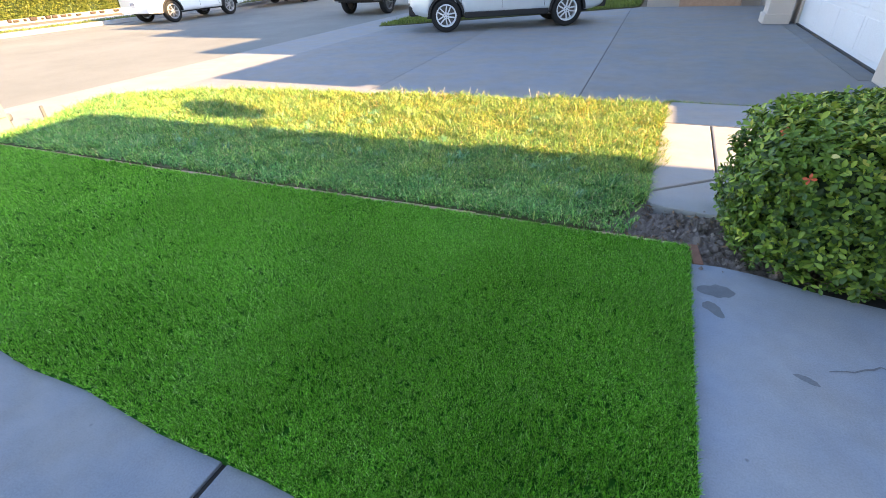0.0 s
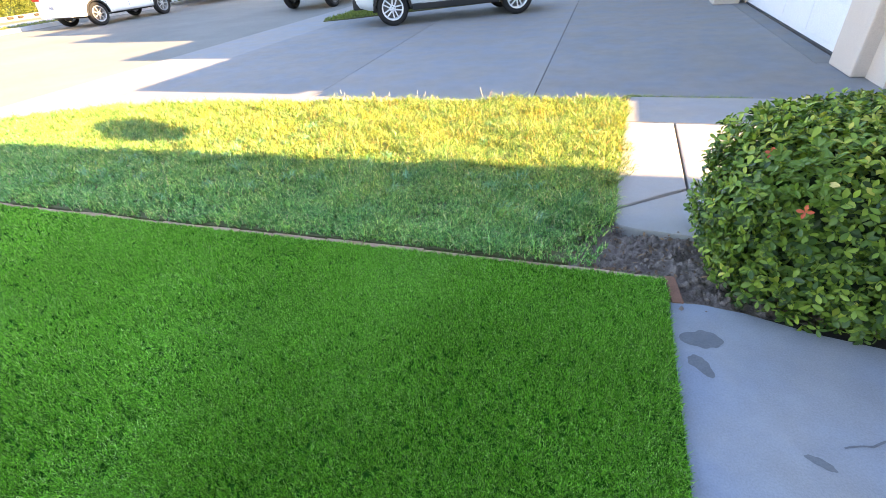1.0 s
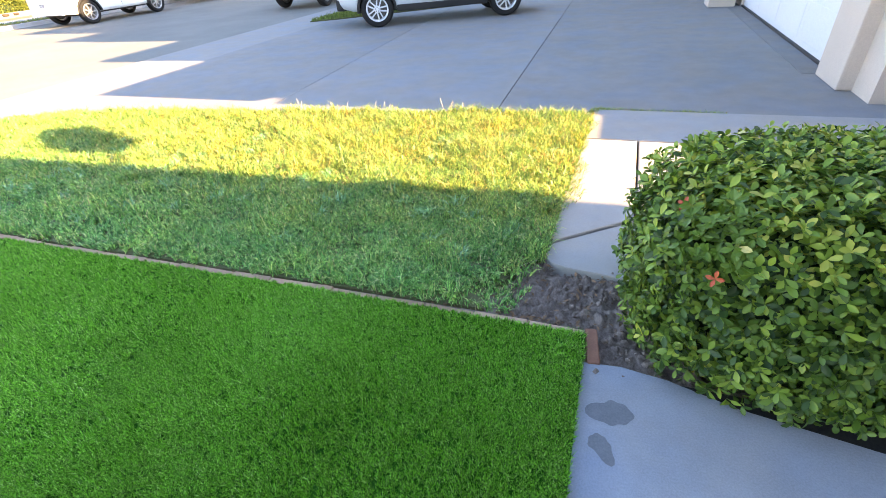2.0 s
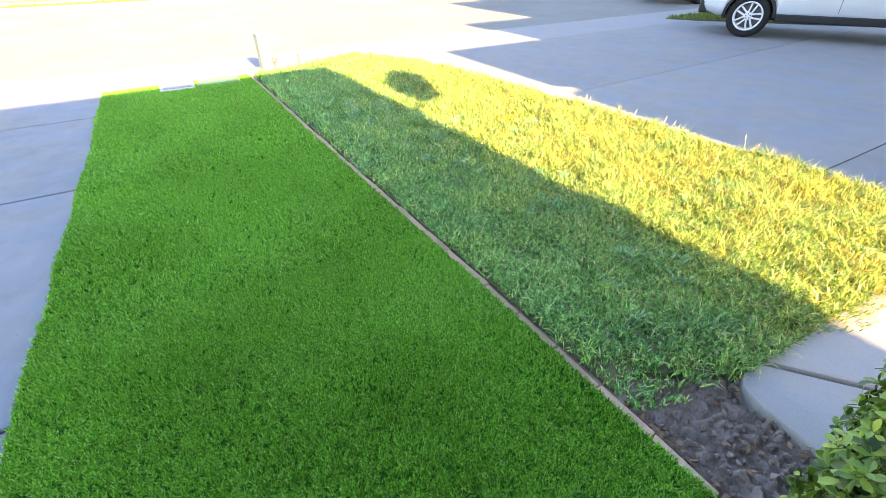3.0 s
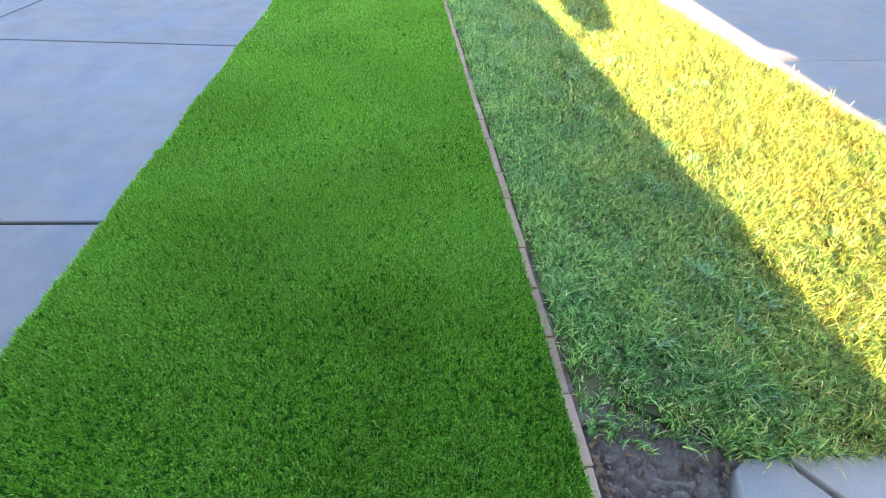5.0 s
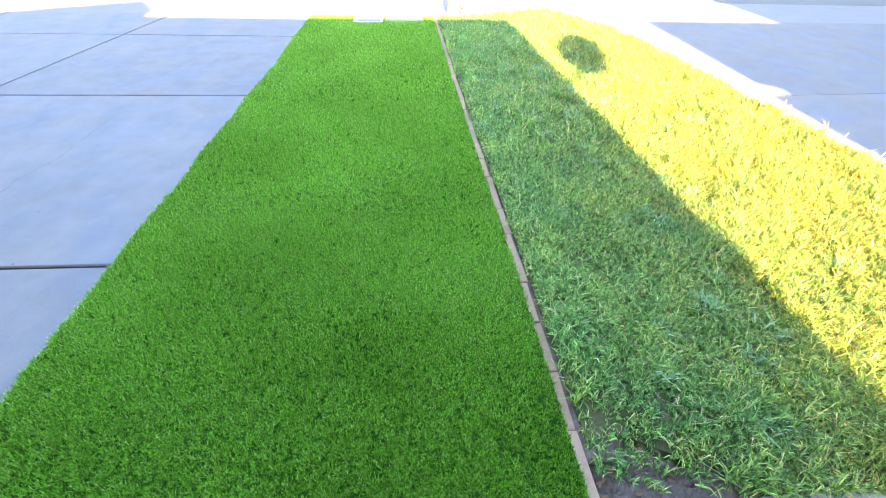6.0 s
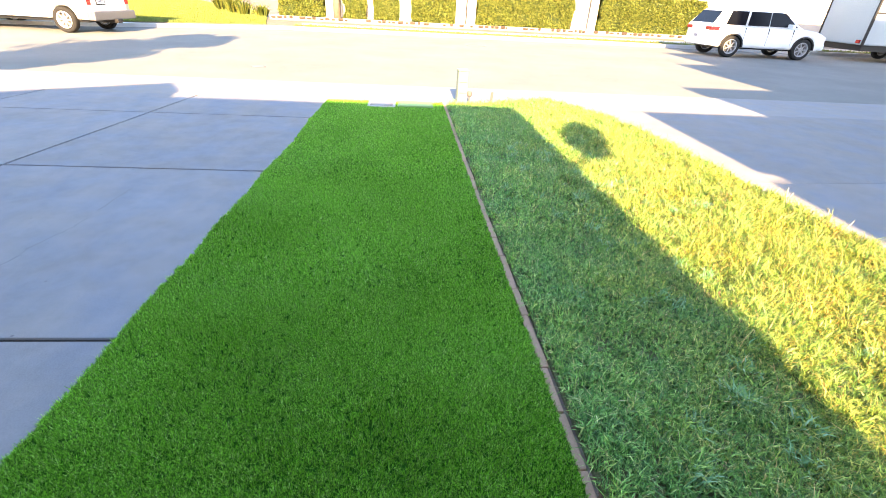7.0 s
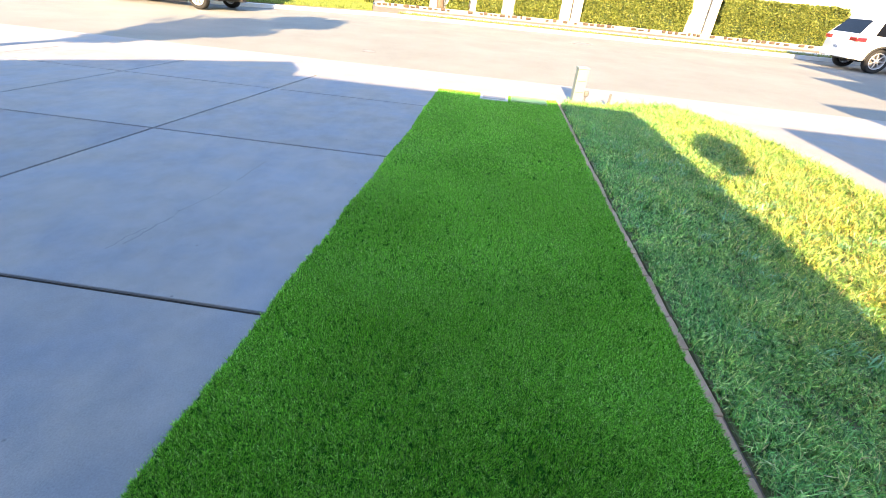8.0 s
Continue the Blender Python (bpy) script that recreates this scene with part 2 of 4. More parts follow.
def box(x0, y0, z0, x1, y1, z1, bevel=0.0, bm=None, seg=2):
    b2 = bmesh.new()
    bmesh.ops.create_cube(b2, size=1, matrix=Matrix.Translation(((x0 + x1) / 2, (y0 + y1) / 2, (z0 + z1) / 2)) @ Matrix.Diagonal((x1 - x0, y1 - y0, z1 - z0, 1)))
    if bevel:
        bmesh.ops.bevel(b2, geom=b2.edges[:], offset=bevel, segments=seg, affect="EDGES", profile=0.6)
    return merge(bm, b2)


def merge(bm, b2):
    if bm is None:
        return b2
    tmp = bpy.data.meshes.new("tmp")
    b2.to_mesh(tmp)
    b2.free()
    bm.from_mesh(tmp)
    bpy.data.meshes.remove(tmp)
    return bm


def prism(pts, z0, z1, bevel=0.0, bm=None, m=None):
    """A slab over the outline pts (x, y)."""
    b2 = bmesh.new()
    low = [b2.verts.new((x, y, z0)) for x, y in pts]
    top = [b2.verts.new((x, y, z1)) for x, y in pts]
    n = len(pts)
    b2.faces.new(low[::-1])
    face = b2.faces.new(top)
    for i in range(n):
        b2.faces.new((low[i], low[(i + 1) % n], top[(i + 1) % n], top[i]))
    if bevel:
        bmesh.ops.bevel(b2, geom=list(face.edges), offset=bevel, segments=2, affect="EDGES", profile=0.6)
    if m is not None:
        bmesh.ops.transform(b2, matrix=m, verts=b2.verts)
    return merge(bm, b2)


def lathe(profile, n=32, m=None, bm=None, caps=True):
    """Turns (radius, height) points round the z axis; m places the result."""
    b2 = bmesh.new()
    rings = [[b2.verts.new((r * math.cos(2 * math.pi * k / n), r * math.sin(2 * math.pi * k / n), z)) for k in range(n)] for r, z in profile]
    for a, b in zip(rings, rings[1:]):
        for k in range(n):
            b2.faces.new((a[k], a[(k + 1) % n], b[(k + 1) % n], b[k]))
    for ring in (rings[0][::-1], rings[-1]):
        if caps and (ring[0].co - ring[n // 2].co).length > 1e-4:
            b2.faces.new(ring)
    if m is not None:
        bmesh.ops.transform(b2, matrix=m, verts=b2.verts)
    return merge(bm, b2)


def loft(sections, bm=None, close=True):
    """Skins closed sections of equal count, given as lists of (x, y, z)."""
    b2 = bmesh.new()
    rows = [[b2.verts.new(p) for p in s] for s in sections]
    n = len(rows[0])
    for a, b in zip(rows, rows[1:]):
        for k in range(n):
            b2.faces.new((a[k], a[(k + 1) % n], b[(k + 1) % n], b[k]))
    if close:
        b2.faces.new(rows[0][::-1])
        b2.faces.new(rows[-1])
    return merge(bm, b2)


def tube(points, r0, r1, n=8, bm=None):
    secs = []
    for i, p in enumerate(points):
        p = Vector(p)
        a, b = Vector(points[max(i - 1, 0)]), Vector(points[min(i + 1, len(points) - 1)])
        q = (b - a).to_track_quat("Z", "Y")
        r = r0 + (r1 - r0) * i / max(1, len(points) - 1)
        secs.append([p + q @ Vector((r * math.cos(2 * math.pi * k / n), r * math.sin(2 * math.pi * k / n), 0)) for k in range(n)])
    return loft(secs, bm)


def inside(px, py, poly):
    """Which of the points lie in the outline."""
    hit = np.zeros(len(px), bool)
    n = len(poly)
    for i in range(n):
        (x0, y0), (x1, y1) = poly[i], poly[(i + 1) % n]
        if y0 == y1:
            continue
        hit ^= ((y0 > py) != (y1 > py)) & (px < (x1 - x0) * (py - y0) / (y1 - y0) + x0)
    return hit


def scatter(poly, per_m2, rng):
    a = np.array(poly)
    lo, hi = a.min(0), a.max(0)
    n = int((hi - lo).prod() * per_m2)
    p = rng.random((n, 2)) * (hi - lo) + lo
    return p[inside(p[:, 0], p[:, 1], poly)]


def raw_mesh(name, verts, tris, material, parent=None):
    """One mesh from numpy arrays of corners and triangles."""
    me = bpy.data.meshes.new(name)
    me.vertices.add(len(verts))
    me.vertices.foreach_set("co", verts.astype(np.float32).ravel())
    me.loops.add(tris.size)
    me.loops.foreach_set("vertex_index", tris.astype(np.int32).ravel())
    me.polygons.add(len(tris))
    me.polygons.foreach_set("loop_start", np.arange(0, tris.size, 3, dtype=np.int32))
    me.update(calc_edges=True)
    me.validate()
    me.materials.append(material)
    ob = new(name, me)
    ob.parent = parent
    return ob


def soft_noise(p, scale, seed):
    """A smooth field between about -1 and 1 over the plan."""
    r = np.random.default_rng(seed)
    v = np.zeros(len(p))
    for k in range(7):
        d = r.normal(size=2) * scale
        v += np.sin(p @ d * 2 * math.pi + r.random() * 6.28)
    return v / 3.2


def blades(p, z, length, width, lean, rng, heading=None, droop=0.0):
    """Corners and triangles of grass blades on the points p: a tapered sliver, in two pieces where it droops."""
    n = len(p)
    a = rng.random(n) * 2 * math.pi if heading is None else heading
    side = rng.random(n) * 2 * math.pi
    base = np.column_stack([p, z])
    w = np.column_stack([np.cos(side), np.sin(side), np.zeros(n)]) * (width / 2)[:, None]
    out = np.column_stack([np.cos(a), np.sin(a), np.zeros(n)])
    up = np.array([0, 0, 1.0])
    tip = base + out * (length * np.sin(lean))[:, None] + up * (length * np.cos(lean))[:, None]
    if not droop:
        v = np.stack([base - w, base + w, tip], 1).reshape(-1, 3)
        return v, np.arange(3 * n).reshape(-1, 3)
    mid = base + out * (length * 0.5 * np.sin(lean * 0.6))[:, None] + up * (length * 0.55 * np.cos(lean * 0.6))[:, None]
    tip = mid + out * (length * 0.5 * np.sin(lean + droop))[:, None] + up * (length * 0.5 * np.cos(lean + droop))[:, None]
    v = np.stack([base - w, base + w, mid - w * 0.8, mid + w * 0.8, tip], 1).reshape(-1, 3)
    i = (np.arange(n) * 5)[:, None]
    t = np.concatenate([i + [0, 1, 3], i + [0, 3, 2], i + [2, 3, 4]], 1).reshape(-1, 3)
    return v, t

# ---- the setting ----
tagged(obj("ground", box(-400, -400, -0.5, 400, 400, -0.16), M_EARTH), "bare brown earth under the whole street", "ground", kind="structure")
tagged(obj("road", prism([(-8.5, -60), (-8.5, 80), (-20.5, 80), (-20.5, -3.5), (-19.2, -6.5), (-17.6, -10), (-16.4, -16), (-16, -60)], -0.15, -0.03), M_ASPHALT),
       "grey asphalt street with sunlit and shaded stretches", "road", kind="structure")
tagged(obj("pavement", prism([(-6.95, -60), (-6.95, 80), (-8.5, 80), (-8.5, -60)], -0.15, -0.005, 0.01), M_PAVE),
       "pale concrete apron and gutter along the street", "pavement", kind="structure")


def slab_row(parent, material, outlines, z0=-0.12, z1=0.0, bevel=0.006):
    for pts in outlines:
        part("slab", prism(pts, z0, z1, bevel), material, parent)


def rect(x0, y0, x1, y1, g=0.010):
    return [(x0 + g, y0 + g), (x1 - g, y0 + g), (x1 - g, y1 - g), (x0 + g, y1 - g)]


TURF_X = 0.373                        # the turf's near end
drive = tagged(obj("driveway", box(-6.95, -8.6, -0.14, 3.1, 2.46, -0.016), M_JOINT), "pale grey concrete driveway in large slabs with dark joints", "driveway", kind="structure")
xs = [-6.95, -5.74, -3.6, -1.18, 1.25, 3.1]
ys = [-8.6, -6.2, -4.0, -1.76, 0.60]
JG = 0.014


def joint_y(y, x):
    """The long joints run a little askew."""
    return y if y > 0 else y - 0.12 * (x + 3.55)


slab_row(drive, M_CONC, [[(xa + JG, joint_y(ya, xa) + JG), (xb - JG, joint_y(ya, xb) + JG), (xb - JG, joint_y(yb, xb) - JG + (0.09 if yb > 0 and xb < -1 else 0)), (xa + JG, joint_y(yb, xa) - JG + (0.09 if yb > 0 and xb < -1 else 0))]
                         for xa, xb in zip(xs, xs[1:]) for ya, yb in zip(ys, ys[1:])])
slab_row(drive, M_CONC_PATH, [[(0.361, 0.612), (3.1, 0.612), (3.1, 2.30), (1.4, 2.32), (0.95, 2.38), (0.70, 2.46), (0.53, 2.485), (0.361, 2.47)]])

nb_drive = tagged(obj("neighbour_driveway", prism([(-6.95, 4.6), (-6.5, 4.85), (-5.5, 5.05), (-4.4, 5.18), (-3.0, 5.33), (-0.5, 5.5), (0.15, 5.55), (0.15, 5.92), (2.75, 5.92), (2.75, 17.2), (-0.75, 17.2), (-6.95, 12.75)], -0.14, -0.012), M_OLDJOINT),
                  "weathered grey concrete driveway in the shade of a house", "driveway", kind="structure")
slab_row(nb_drive, M_CONC_NB, [
    [(-6.95, 4.6), (-6.5, 4.85), (-5.5, 5.05), (-4.4, 5.18), (-3.597, 5.28), (-3.95, 11.0), (-4.12, 14.77), (-6.95, 12.75)],
    [(-3.591, 5.28), (-3.0, 5.34), (-0.797, 5.50), (-0.99, 16.95), (-4.108, 14.77), (-3.938, 11.0)],
    [(-0.785, 5.50), (0.15, 5.56), (0.15, 5.91), (2.75, 5.93), (2.75, 17.2), (-0.75, 17.2), (-0.978, 16.95)]])

walkway = tagged(new("garden_path"), "cracked pale concrete path slabs beside the lawn", "path", kind="structure")
slab_row(walkway, M_WALKSLAB, [
    [(0.10, 3.31), (0.105, 3.19), (0.14, 3.14), (0.23, 3.11), (0.62, 3.07), (1.5, 3.03), (2.9, 3.3), (2.9, 4.75), (0.60, 3.70)],
    [(0.09, 3.335), (0.575, 3.72), (0.60, 5.05), (0.16, 5.05), (0.13, 4.2)],
    [(0.592, 3.715), (2.9, 4.77), (2.9, 5.05), (0.615, 5.05)],
    [(0.17, 5.066), (4.5, 5.066), (4.5, 5.895), (0.20, 5.875)]], -0.09, 0.02, 0.012)

bm = bmesh.new()
gx, gy = 190, 130
grid = {}
for i in range(gx):
    for j in range(gy):
        x, y = -0.32 + 2.54 * i / gx, 2.40 + 1.5 * j / gy
        n = noise.noise((x * 8, y * 8, 0)) * 0.034 + abs(noise.noise((x * 22, y * 22, 3))) * 0.070 + noise.noise((x * 60, y * 60, 5)) * 0.022
        grid[i, j] = bm.verts.new((x, y, -0.048 + n))
for i in range(gx - 1):
    for j in range(gy - 1):
        bm.faces.new((grid[i, j], grid[i + 1, j], grid[i + 1, j + 1], grid[i, j + 1]))
tagged(obj("soil_bed", bm, M_SOIL, smooth=True), "patch of bare cloddy dark soil under the shrub", "soil", kind="structure")
rs = random.Random(5)
bm = bmesh.new()
for _ in range(240):
    x, y = rs.uniform(0.0, 0.72), rs.uniform(2.52, 3.12)
    r = rs.uniform(0.004, 0.012) + 0.012 * rs.random() ** 3
    b2 = bmesh.new()
    bmesh.ops.create_icosphere(b2, subdivisions=1, radius=r, matrix=pose(x, y, -0.018, rs.uniform(0, 90), rs.uniform(0, 90), 0) @ Matrix.Diagonal((1, rs.uniform(0.6, 1), rs.uniform(0.5, 0.8), 1)))
    for v in b2.verts:
        v.co += Vector((rs.uniform(-1, 1), rs.uniform(-1, 1), rs.uniform(-1, 1))) * r * 0.25
    merge(bm, b2)
tagged(obj("soil_clods", bm, M_SOIL), "loose dark clods and crumbs of soil", "soil", kind="stuff")

tagged(obj("soil_strip", box(-6.85, 2.40, -0.14, -0.05, 2.80, -0.008), M_SOIL), "dark soil under the brick edging", "soil", kind="structure")

# far kerb, verge and wall
FARK = [(-20.5, 80), (-20.5, -3.5), (-19.2, -6.5), (-17.6, -10), (-16.4, -16), (-16, -60)]
inner = [(-20.75, 80), (-20.75, -3.55), (-19.43, -6.6), (-17.84, -10.1), (-16.65, -16), (-16.25, -60)]
tagged(obj("kerb", prism(FARK + inner[::-1], -0.15, 0.10, 0.02), M_CURB), "pale concrete kerb across the street", "kerb", kind="structure")
tagged(obj("verge", prism(inner + [(-60, -60), (-60, 80)], -0.15, 0.085), M_EARTH), "dry sandy verge with sparse grass behind the kerb", "verge", kind="structure")
tagged(obj("far_path", box(-22.9, -3.0, 0.0, -21.6, 80, 0.10, 0.01), M_CURB), "sunlit pale concrete footpath", "pavement", kind="structure")
far_wall = tagged(obj("wall_far", box(-26.4, -4.6, 0.08, -26.1, 80, 3.0), M_WHITEWALL), "white stucco garden wall behind the hedges", "wall", kind="structure")

# ---- own house behind the camera ----
E1 = 3.8
own = tagged(empty("house"), "beige stucco house whose roof shades the driveway", "house")
part("wall", box(2.95, -7.5, -0.1, 11.0, 3.2, E1 - 0.25), M_STUCCO, own)
part("garage_door", box(2.91, -5.6, 0.0, 2.955, -0.8, 2.2, 0.01), M_WHITEPAINT, own, "white panelled garage door")
part("roof", prism([(2.30, -2.0), (2.30, 3.56), (12.4, 4.03), (12.4, -2.0)], E1 - 0.25, E1, 0.0), M_ROOF, own)
# unseen; profile added to cast the stepped end of the driveway's shade
bm = bmesh.new()
gab = [(-1.55, E1 - 0.25), (-1.75, 4.0), (-2.15, 4.28), (-3.6, 3.9), (-5.6, 3.25), (-7.9, 2.5), (-7.9, 2.3), (-1.9, 2.3)]
loft([[(2.30, y, z) for y, z in gab], [(11.5, y, z) for y, z in gab]], bm)
part("gable", bm, M_ROOF, own)
dish = tagged(empty("satellite_dish"), "round grey satellite dish on a short mast at the roof edge", "satellite dish")
part("mast", tube([(5.2, 3.55, E1 - 0.02), (5.15, 3.72, E1 + 0.05), (5.1, 3.95, E1 + 0.18), (5.08, 4.12, E1 + 0.42)], 0.03, 0.03), M_DISH, dish)
face = Matrix(((0.0, 0.0, 1.0, 5.0), (0.55, -0.835, 0.0, 4.14), (0.835, 0.55, 0.0, E1 + 0.46), (0, 0, 0, 1)))
part("reflector", lathe([(0.02, 0.02), (0.15, 0.03), (0.25, 0.06), (0.30, 0.09), (0.30, 0.10), (0.2, 0.06), (0.02, 0.05)], 32, face @ Matrix.Diagonal((1.3, 0.85, 1, 1))), M_DISH, dish, smooth=True)

# ---- neighbour's house ----
nb = tagged(empty("neighbour_house"), "two-storey beige stucco house with a white garage door", "house")
bm = box(2.62, 6.35, -0.1, 12.0, 7.75, 3.5)
box(2.62, 13.0, -0.1, 12.0, 30.0, 5.5, 0, bm)
box(2.64, 7.75, 2.35, 12.0, 13.0, 3.5, 0, bm)
box(6.0, 7.75, -0.1, 12.0, 13.0, 3.5, 0, bm)
part("wall", bm, M_STUCCO, nb)
bm = box(2.04, 13.0, 0.0, 2.50, 13.55, 2.6, 0.02)
box(2.00, 12.96, 0.0, 2.50, 13.6, 0.20, 0.015, bm)
part("pillar", bm, M_STUCCO, nb)
part("pillar", box(2.48, 6.78, 0.0, 2.80, 7.45, 3.5, 0.02), M_STUCCO, nb)
door = part("garage_door", box(2.66, 7.60, 0.02, 2.71, 12.96, 2.30), M_WHITEPAINT, nb, "plain white garage door")
for k in range(4):
    for j in range(4):
        part("panel", box(2.656, 7.85 + 1.27 * j, 0.10 + 0.55 * k, 2.665, 8.97 + 1.27 * j, 0.55 + 0.55 * k, 0.008), M_WHITEPAINT, door)
part("weather_strip", box(2.62, 7.60, 0.0, 2.72, 12.96, 0.03), M_BLACKPL, nb)
# darker concrete strip along the foot of the garage door
part("gutter_step", box(2.36, 7.46, 0.0, 2.62, 12.96, 0.006), M_DARKCONC, nb)
# out of view; the eave is notched to let a patch of sun past
part("roof", prism([(2.10, 5.82), (4.42, 5.80), (4.6, 6.04), (5.3, 5.96), (5.36, 5.72), (12.0, 5.70), (12.0, 8.10), (2.10, 8.10)], 3.52, 3.78), M_ROOF, nb)
part("roof", box(2.10, 8.05, 4.70, 12.0, 10.30, 4.98), M_ROOF, nb)
part("wall", box(2.5, 8.06, 3.4, 12.0, 10.2, 4.72), M_STUCCO, nb)
part("roof", box(2.10, 10.35, 6.45, 12.0, 31.0, 6.92), M_ROOF, nb)
part("wall", box(2.5, 10.27, 3.4, 12.0, 30.0, 6.47), M_STUCCO, nb)
# unseen boards added so that their shadow covers the path's far slab
shade_boards = tagged(empty("side_gate"), "unseen wooden panel added to shade the path's end", "gate")
for k in range(9):
    part("board", box(4.55, 5.06 + 0.142 * k, 0.0, 4.58, 5.06 + 0.142 * k + 0.141, 1.82), M_TREEBARK, shade_boards)
part("rail", box(4.58, 5.06, 1.4, 4.64, 6.34, 1.5), M_TREEBARK, shade_boards)
# unseen blocks added to throw shade as far as the parked white car
part("ridge", box(3.2, 11.75, 6.7, 12.0, 31.0, 8.95), M_ROOF, nb)
part("ridge", box(3.2, 14.0, 8.9, 12.0, 31.0, 10.4), M_ROOF, nb)
tagged(obj("planter", box(0.35, 17.3, -0.05, 2.0, 17.9, 0.55, 0.02), M_BRICK), "low red brick planter at the driveway's end", "planter")
tagged(obj("yard_wall", box(-0.6, 18.3, -0.1, 2.62, 18.6, 2.2), M_STUCCO), "beige stucco yard wall", "wall", kind="structure")

# ---- the turf and the lawn ----
rng = np.random.default_rng(11)
turf_edge = [(TURF_X, 0.53), (TURF_X, 2.626), (-0.5, 2.613), (-1.2, 2.597), (-3.0, 2.547), (-6.88, 2.47), (-6.86, 0.66), (-5.6, 0.63), (-4.5, 0.645), (-3.5, 0.60), (-3.0, 0.61), (-2.4, 0.57), (-2.0, 0.585), (-1.5, 0.55), (-1.0, 0.555), (-0.5, 0.535), (0.0, 0.545)]
turf = tagged(new("artificial_turf"), "bright green artificial turf strip with short dense pile", "turf", kind="stuff")
part("backing", prism(turf_edge, -0.1, 0.012), M_TURFBACK, turf)


TRODDEN = ((-1.12, 1.02, 0.10), (-0.62, 1.85, 0.16))    # trodden spots in the pile


def turf_pile(poly, tufts, per, width, spread, seed):
    """Tufts of a few blades that fan out, so that dark gaps stay between them."""
    r = np.random.default_rng(seed)
    c = scatter(poly, tufts, r)
    k = len(c)
    p = np.repeat(c, per, 0)
    n = len(p)
    fan = (np.tile(np.arange(per), k) / per + np.repeat(r.random(k), per)) * 2 * math.pi + r.normal(size=n) * 0.3
    p = p + np.column_stack([np.cos(fan), np.sin(fan)]) * (spread * r.random(n))[:, None]
    f, g = soft_noise(p, 0.45, 3), soft_noise(p, 1.3, 4)
    lean = np.clip(0.46 + 0.10 * g + 0.14 * f + r.normal(size=n) * 0.24, 0.03, 1.2)
    for sx, sy, sr in TRODDEN:
        lean = np.clip(lean - 0.40 * np.exp(-((p[:, 0] - sx) ** 2 + (p[:, 1] - sy) ** 2) / sr ** 2), 0, 1.4)
    length = (0.021 + 0.012 * r.random(n)) * (1 + 0.08 * g) * np.repeat(0.85 + 0.3 * r.random(k), per)
    v, t = blades(p, np.full(n, 0.010), length, np.full(n, width) * (0.7 + 0.6 * r.random(n)), lean, r, fan)
    raw_mesh("pile", v, t, M_TURF, turf)


def cut(poly, x0, x1):
    """The part of the outline between x0 and x1."""
    for bound, sign in ((x0, 1), (x1, -1)):
        out = []
        for (xa, ya), (xb, yb) in zip(poly, poly[1:] + poly[:1]):
            da, db = sign * (xa - bound), sign * (xb - bound)
            if da >= 0:
                out.append((xa, ya))
            if (da >= 0) != (db >= 0):
                f = da / (da - db)
                out.append((bound, ya + (yb - ya) * f))
        poly = out
    return poly


turf_pile(cut(turf_edge, -1.6, 9), 11500, 8, 0.0043, 0.0034, 21)
turf_pile(cut(turf_edge, -3.4, -1.6), 7000, 7, 0.0062, 0.0045, 22)
turf_pile(cut(turf_edge, -9, -3.4), 3800, 6, 0.0096, 0.006, 23)

lawn_edge = [(0.09, 2.680), (-1.2, 2.655), (-3.0, 2.605), (-6.75, 2.535), (-6.90, 2.8), (-6.97, 3.2), (-7.18, 3.78), (-7.36, 4.05), (-7.38, 4.35), (-7.1, 4.6), (-6.5, 4.92), (-5.5, 5.14), (-4.4, 5.28), (-3.0, 5.42),
             (-1.0, 5.60), (0.10, 5.68), (0.20, 5.5), (0.17, 5.0), (0.14, 4.2), (0.11, 3.4), (0.12, 3.2), (0.06, 2.98)]
lawn = tagged(new("lawn"), "shaggy natural lawn, half sunlit and half in shade", "lawn", kind="stuff")
part("thatch", prism([(-0.12, 2.68)] + lawn_edge[1:-2] + [(0.06, 3.3), (0.02, 3.15), (-0.06, 2.95), (-0.14, 2.8)], -0.14, 0.012), M_THATCH, lawn)


def lawn_grass(poly, density, width, seed):
    r = np.random.default_rng(seed)
    p = scatter(poly, density, r)
    f, g = soft_noise(p, 0.7, 8), soft_noise(p, 2.6, 9)
    bare = 0.9 * np.exp(-((p[:, 0] - 0.08) ** 2 + (p[:, 1] - 2.92) ** 2) / 0.04)      # thin towards the soil
    bare = np.maximum(bare, 0.4 * np.exp(-((p[:, 1] - 2.62) / 0.05) ** 2))     # and along the bricks
    bare = np.maximum(bare, 0.6 * np.exp(-((p[:, 0] + 0.25) ** 2 / 0.14 + (p[:, 1] - 2.74) ** 2 / 0.014)))
    bare = np.maximum(bare, np.clip((p[:, 0] + 0.10 + 0.06 * g) / 0.20, 0, 0.96) * (p[:, 1] < 3.12))     # ragged end
    keep = r.random(len(p)) > np.clip(bare + 0.18 * (g < -0.9), 0, 0.93)
    p, f, g = p[keep], f[keep], g[keep]
    k, per = len(p), 7
    tuft = (0.62 + 0.85 * r.random(k) ** 1.5) * (1 + 0.24 * f + 0.22 * g)
    way = r.random(k) * 2 * math.pi
    n = k * per
    spread = np.column_stack([r.normal(size=n), r.normal(size=n)]) * 0.007
    p = np.repeat(p, per, 0)
    fan = np.repeat(way, per) + r.normal(size=n) * 1.1
    tall = 0.070 + 0.022 * np.clip((p[:, 1] - 3.4) / 2.2, 0, 1)
    length = tall * (0.6 + 0.7 * r.random(n)) * np.repeat(tuft, per)
    lean = np.clip(np.repeat(0.72 + 0.26 * r.normal(size=k), per) + r.normal(size=n) * 0.30, 0.05, 1.35)
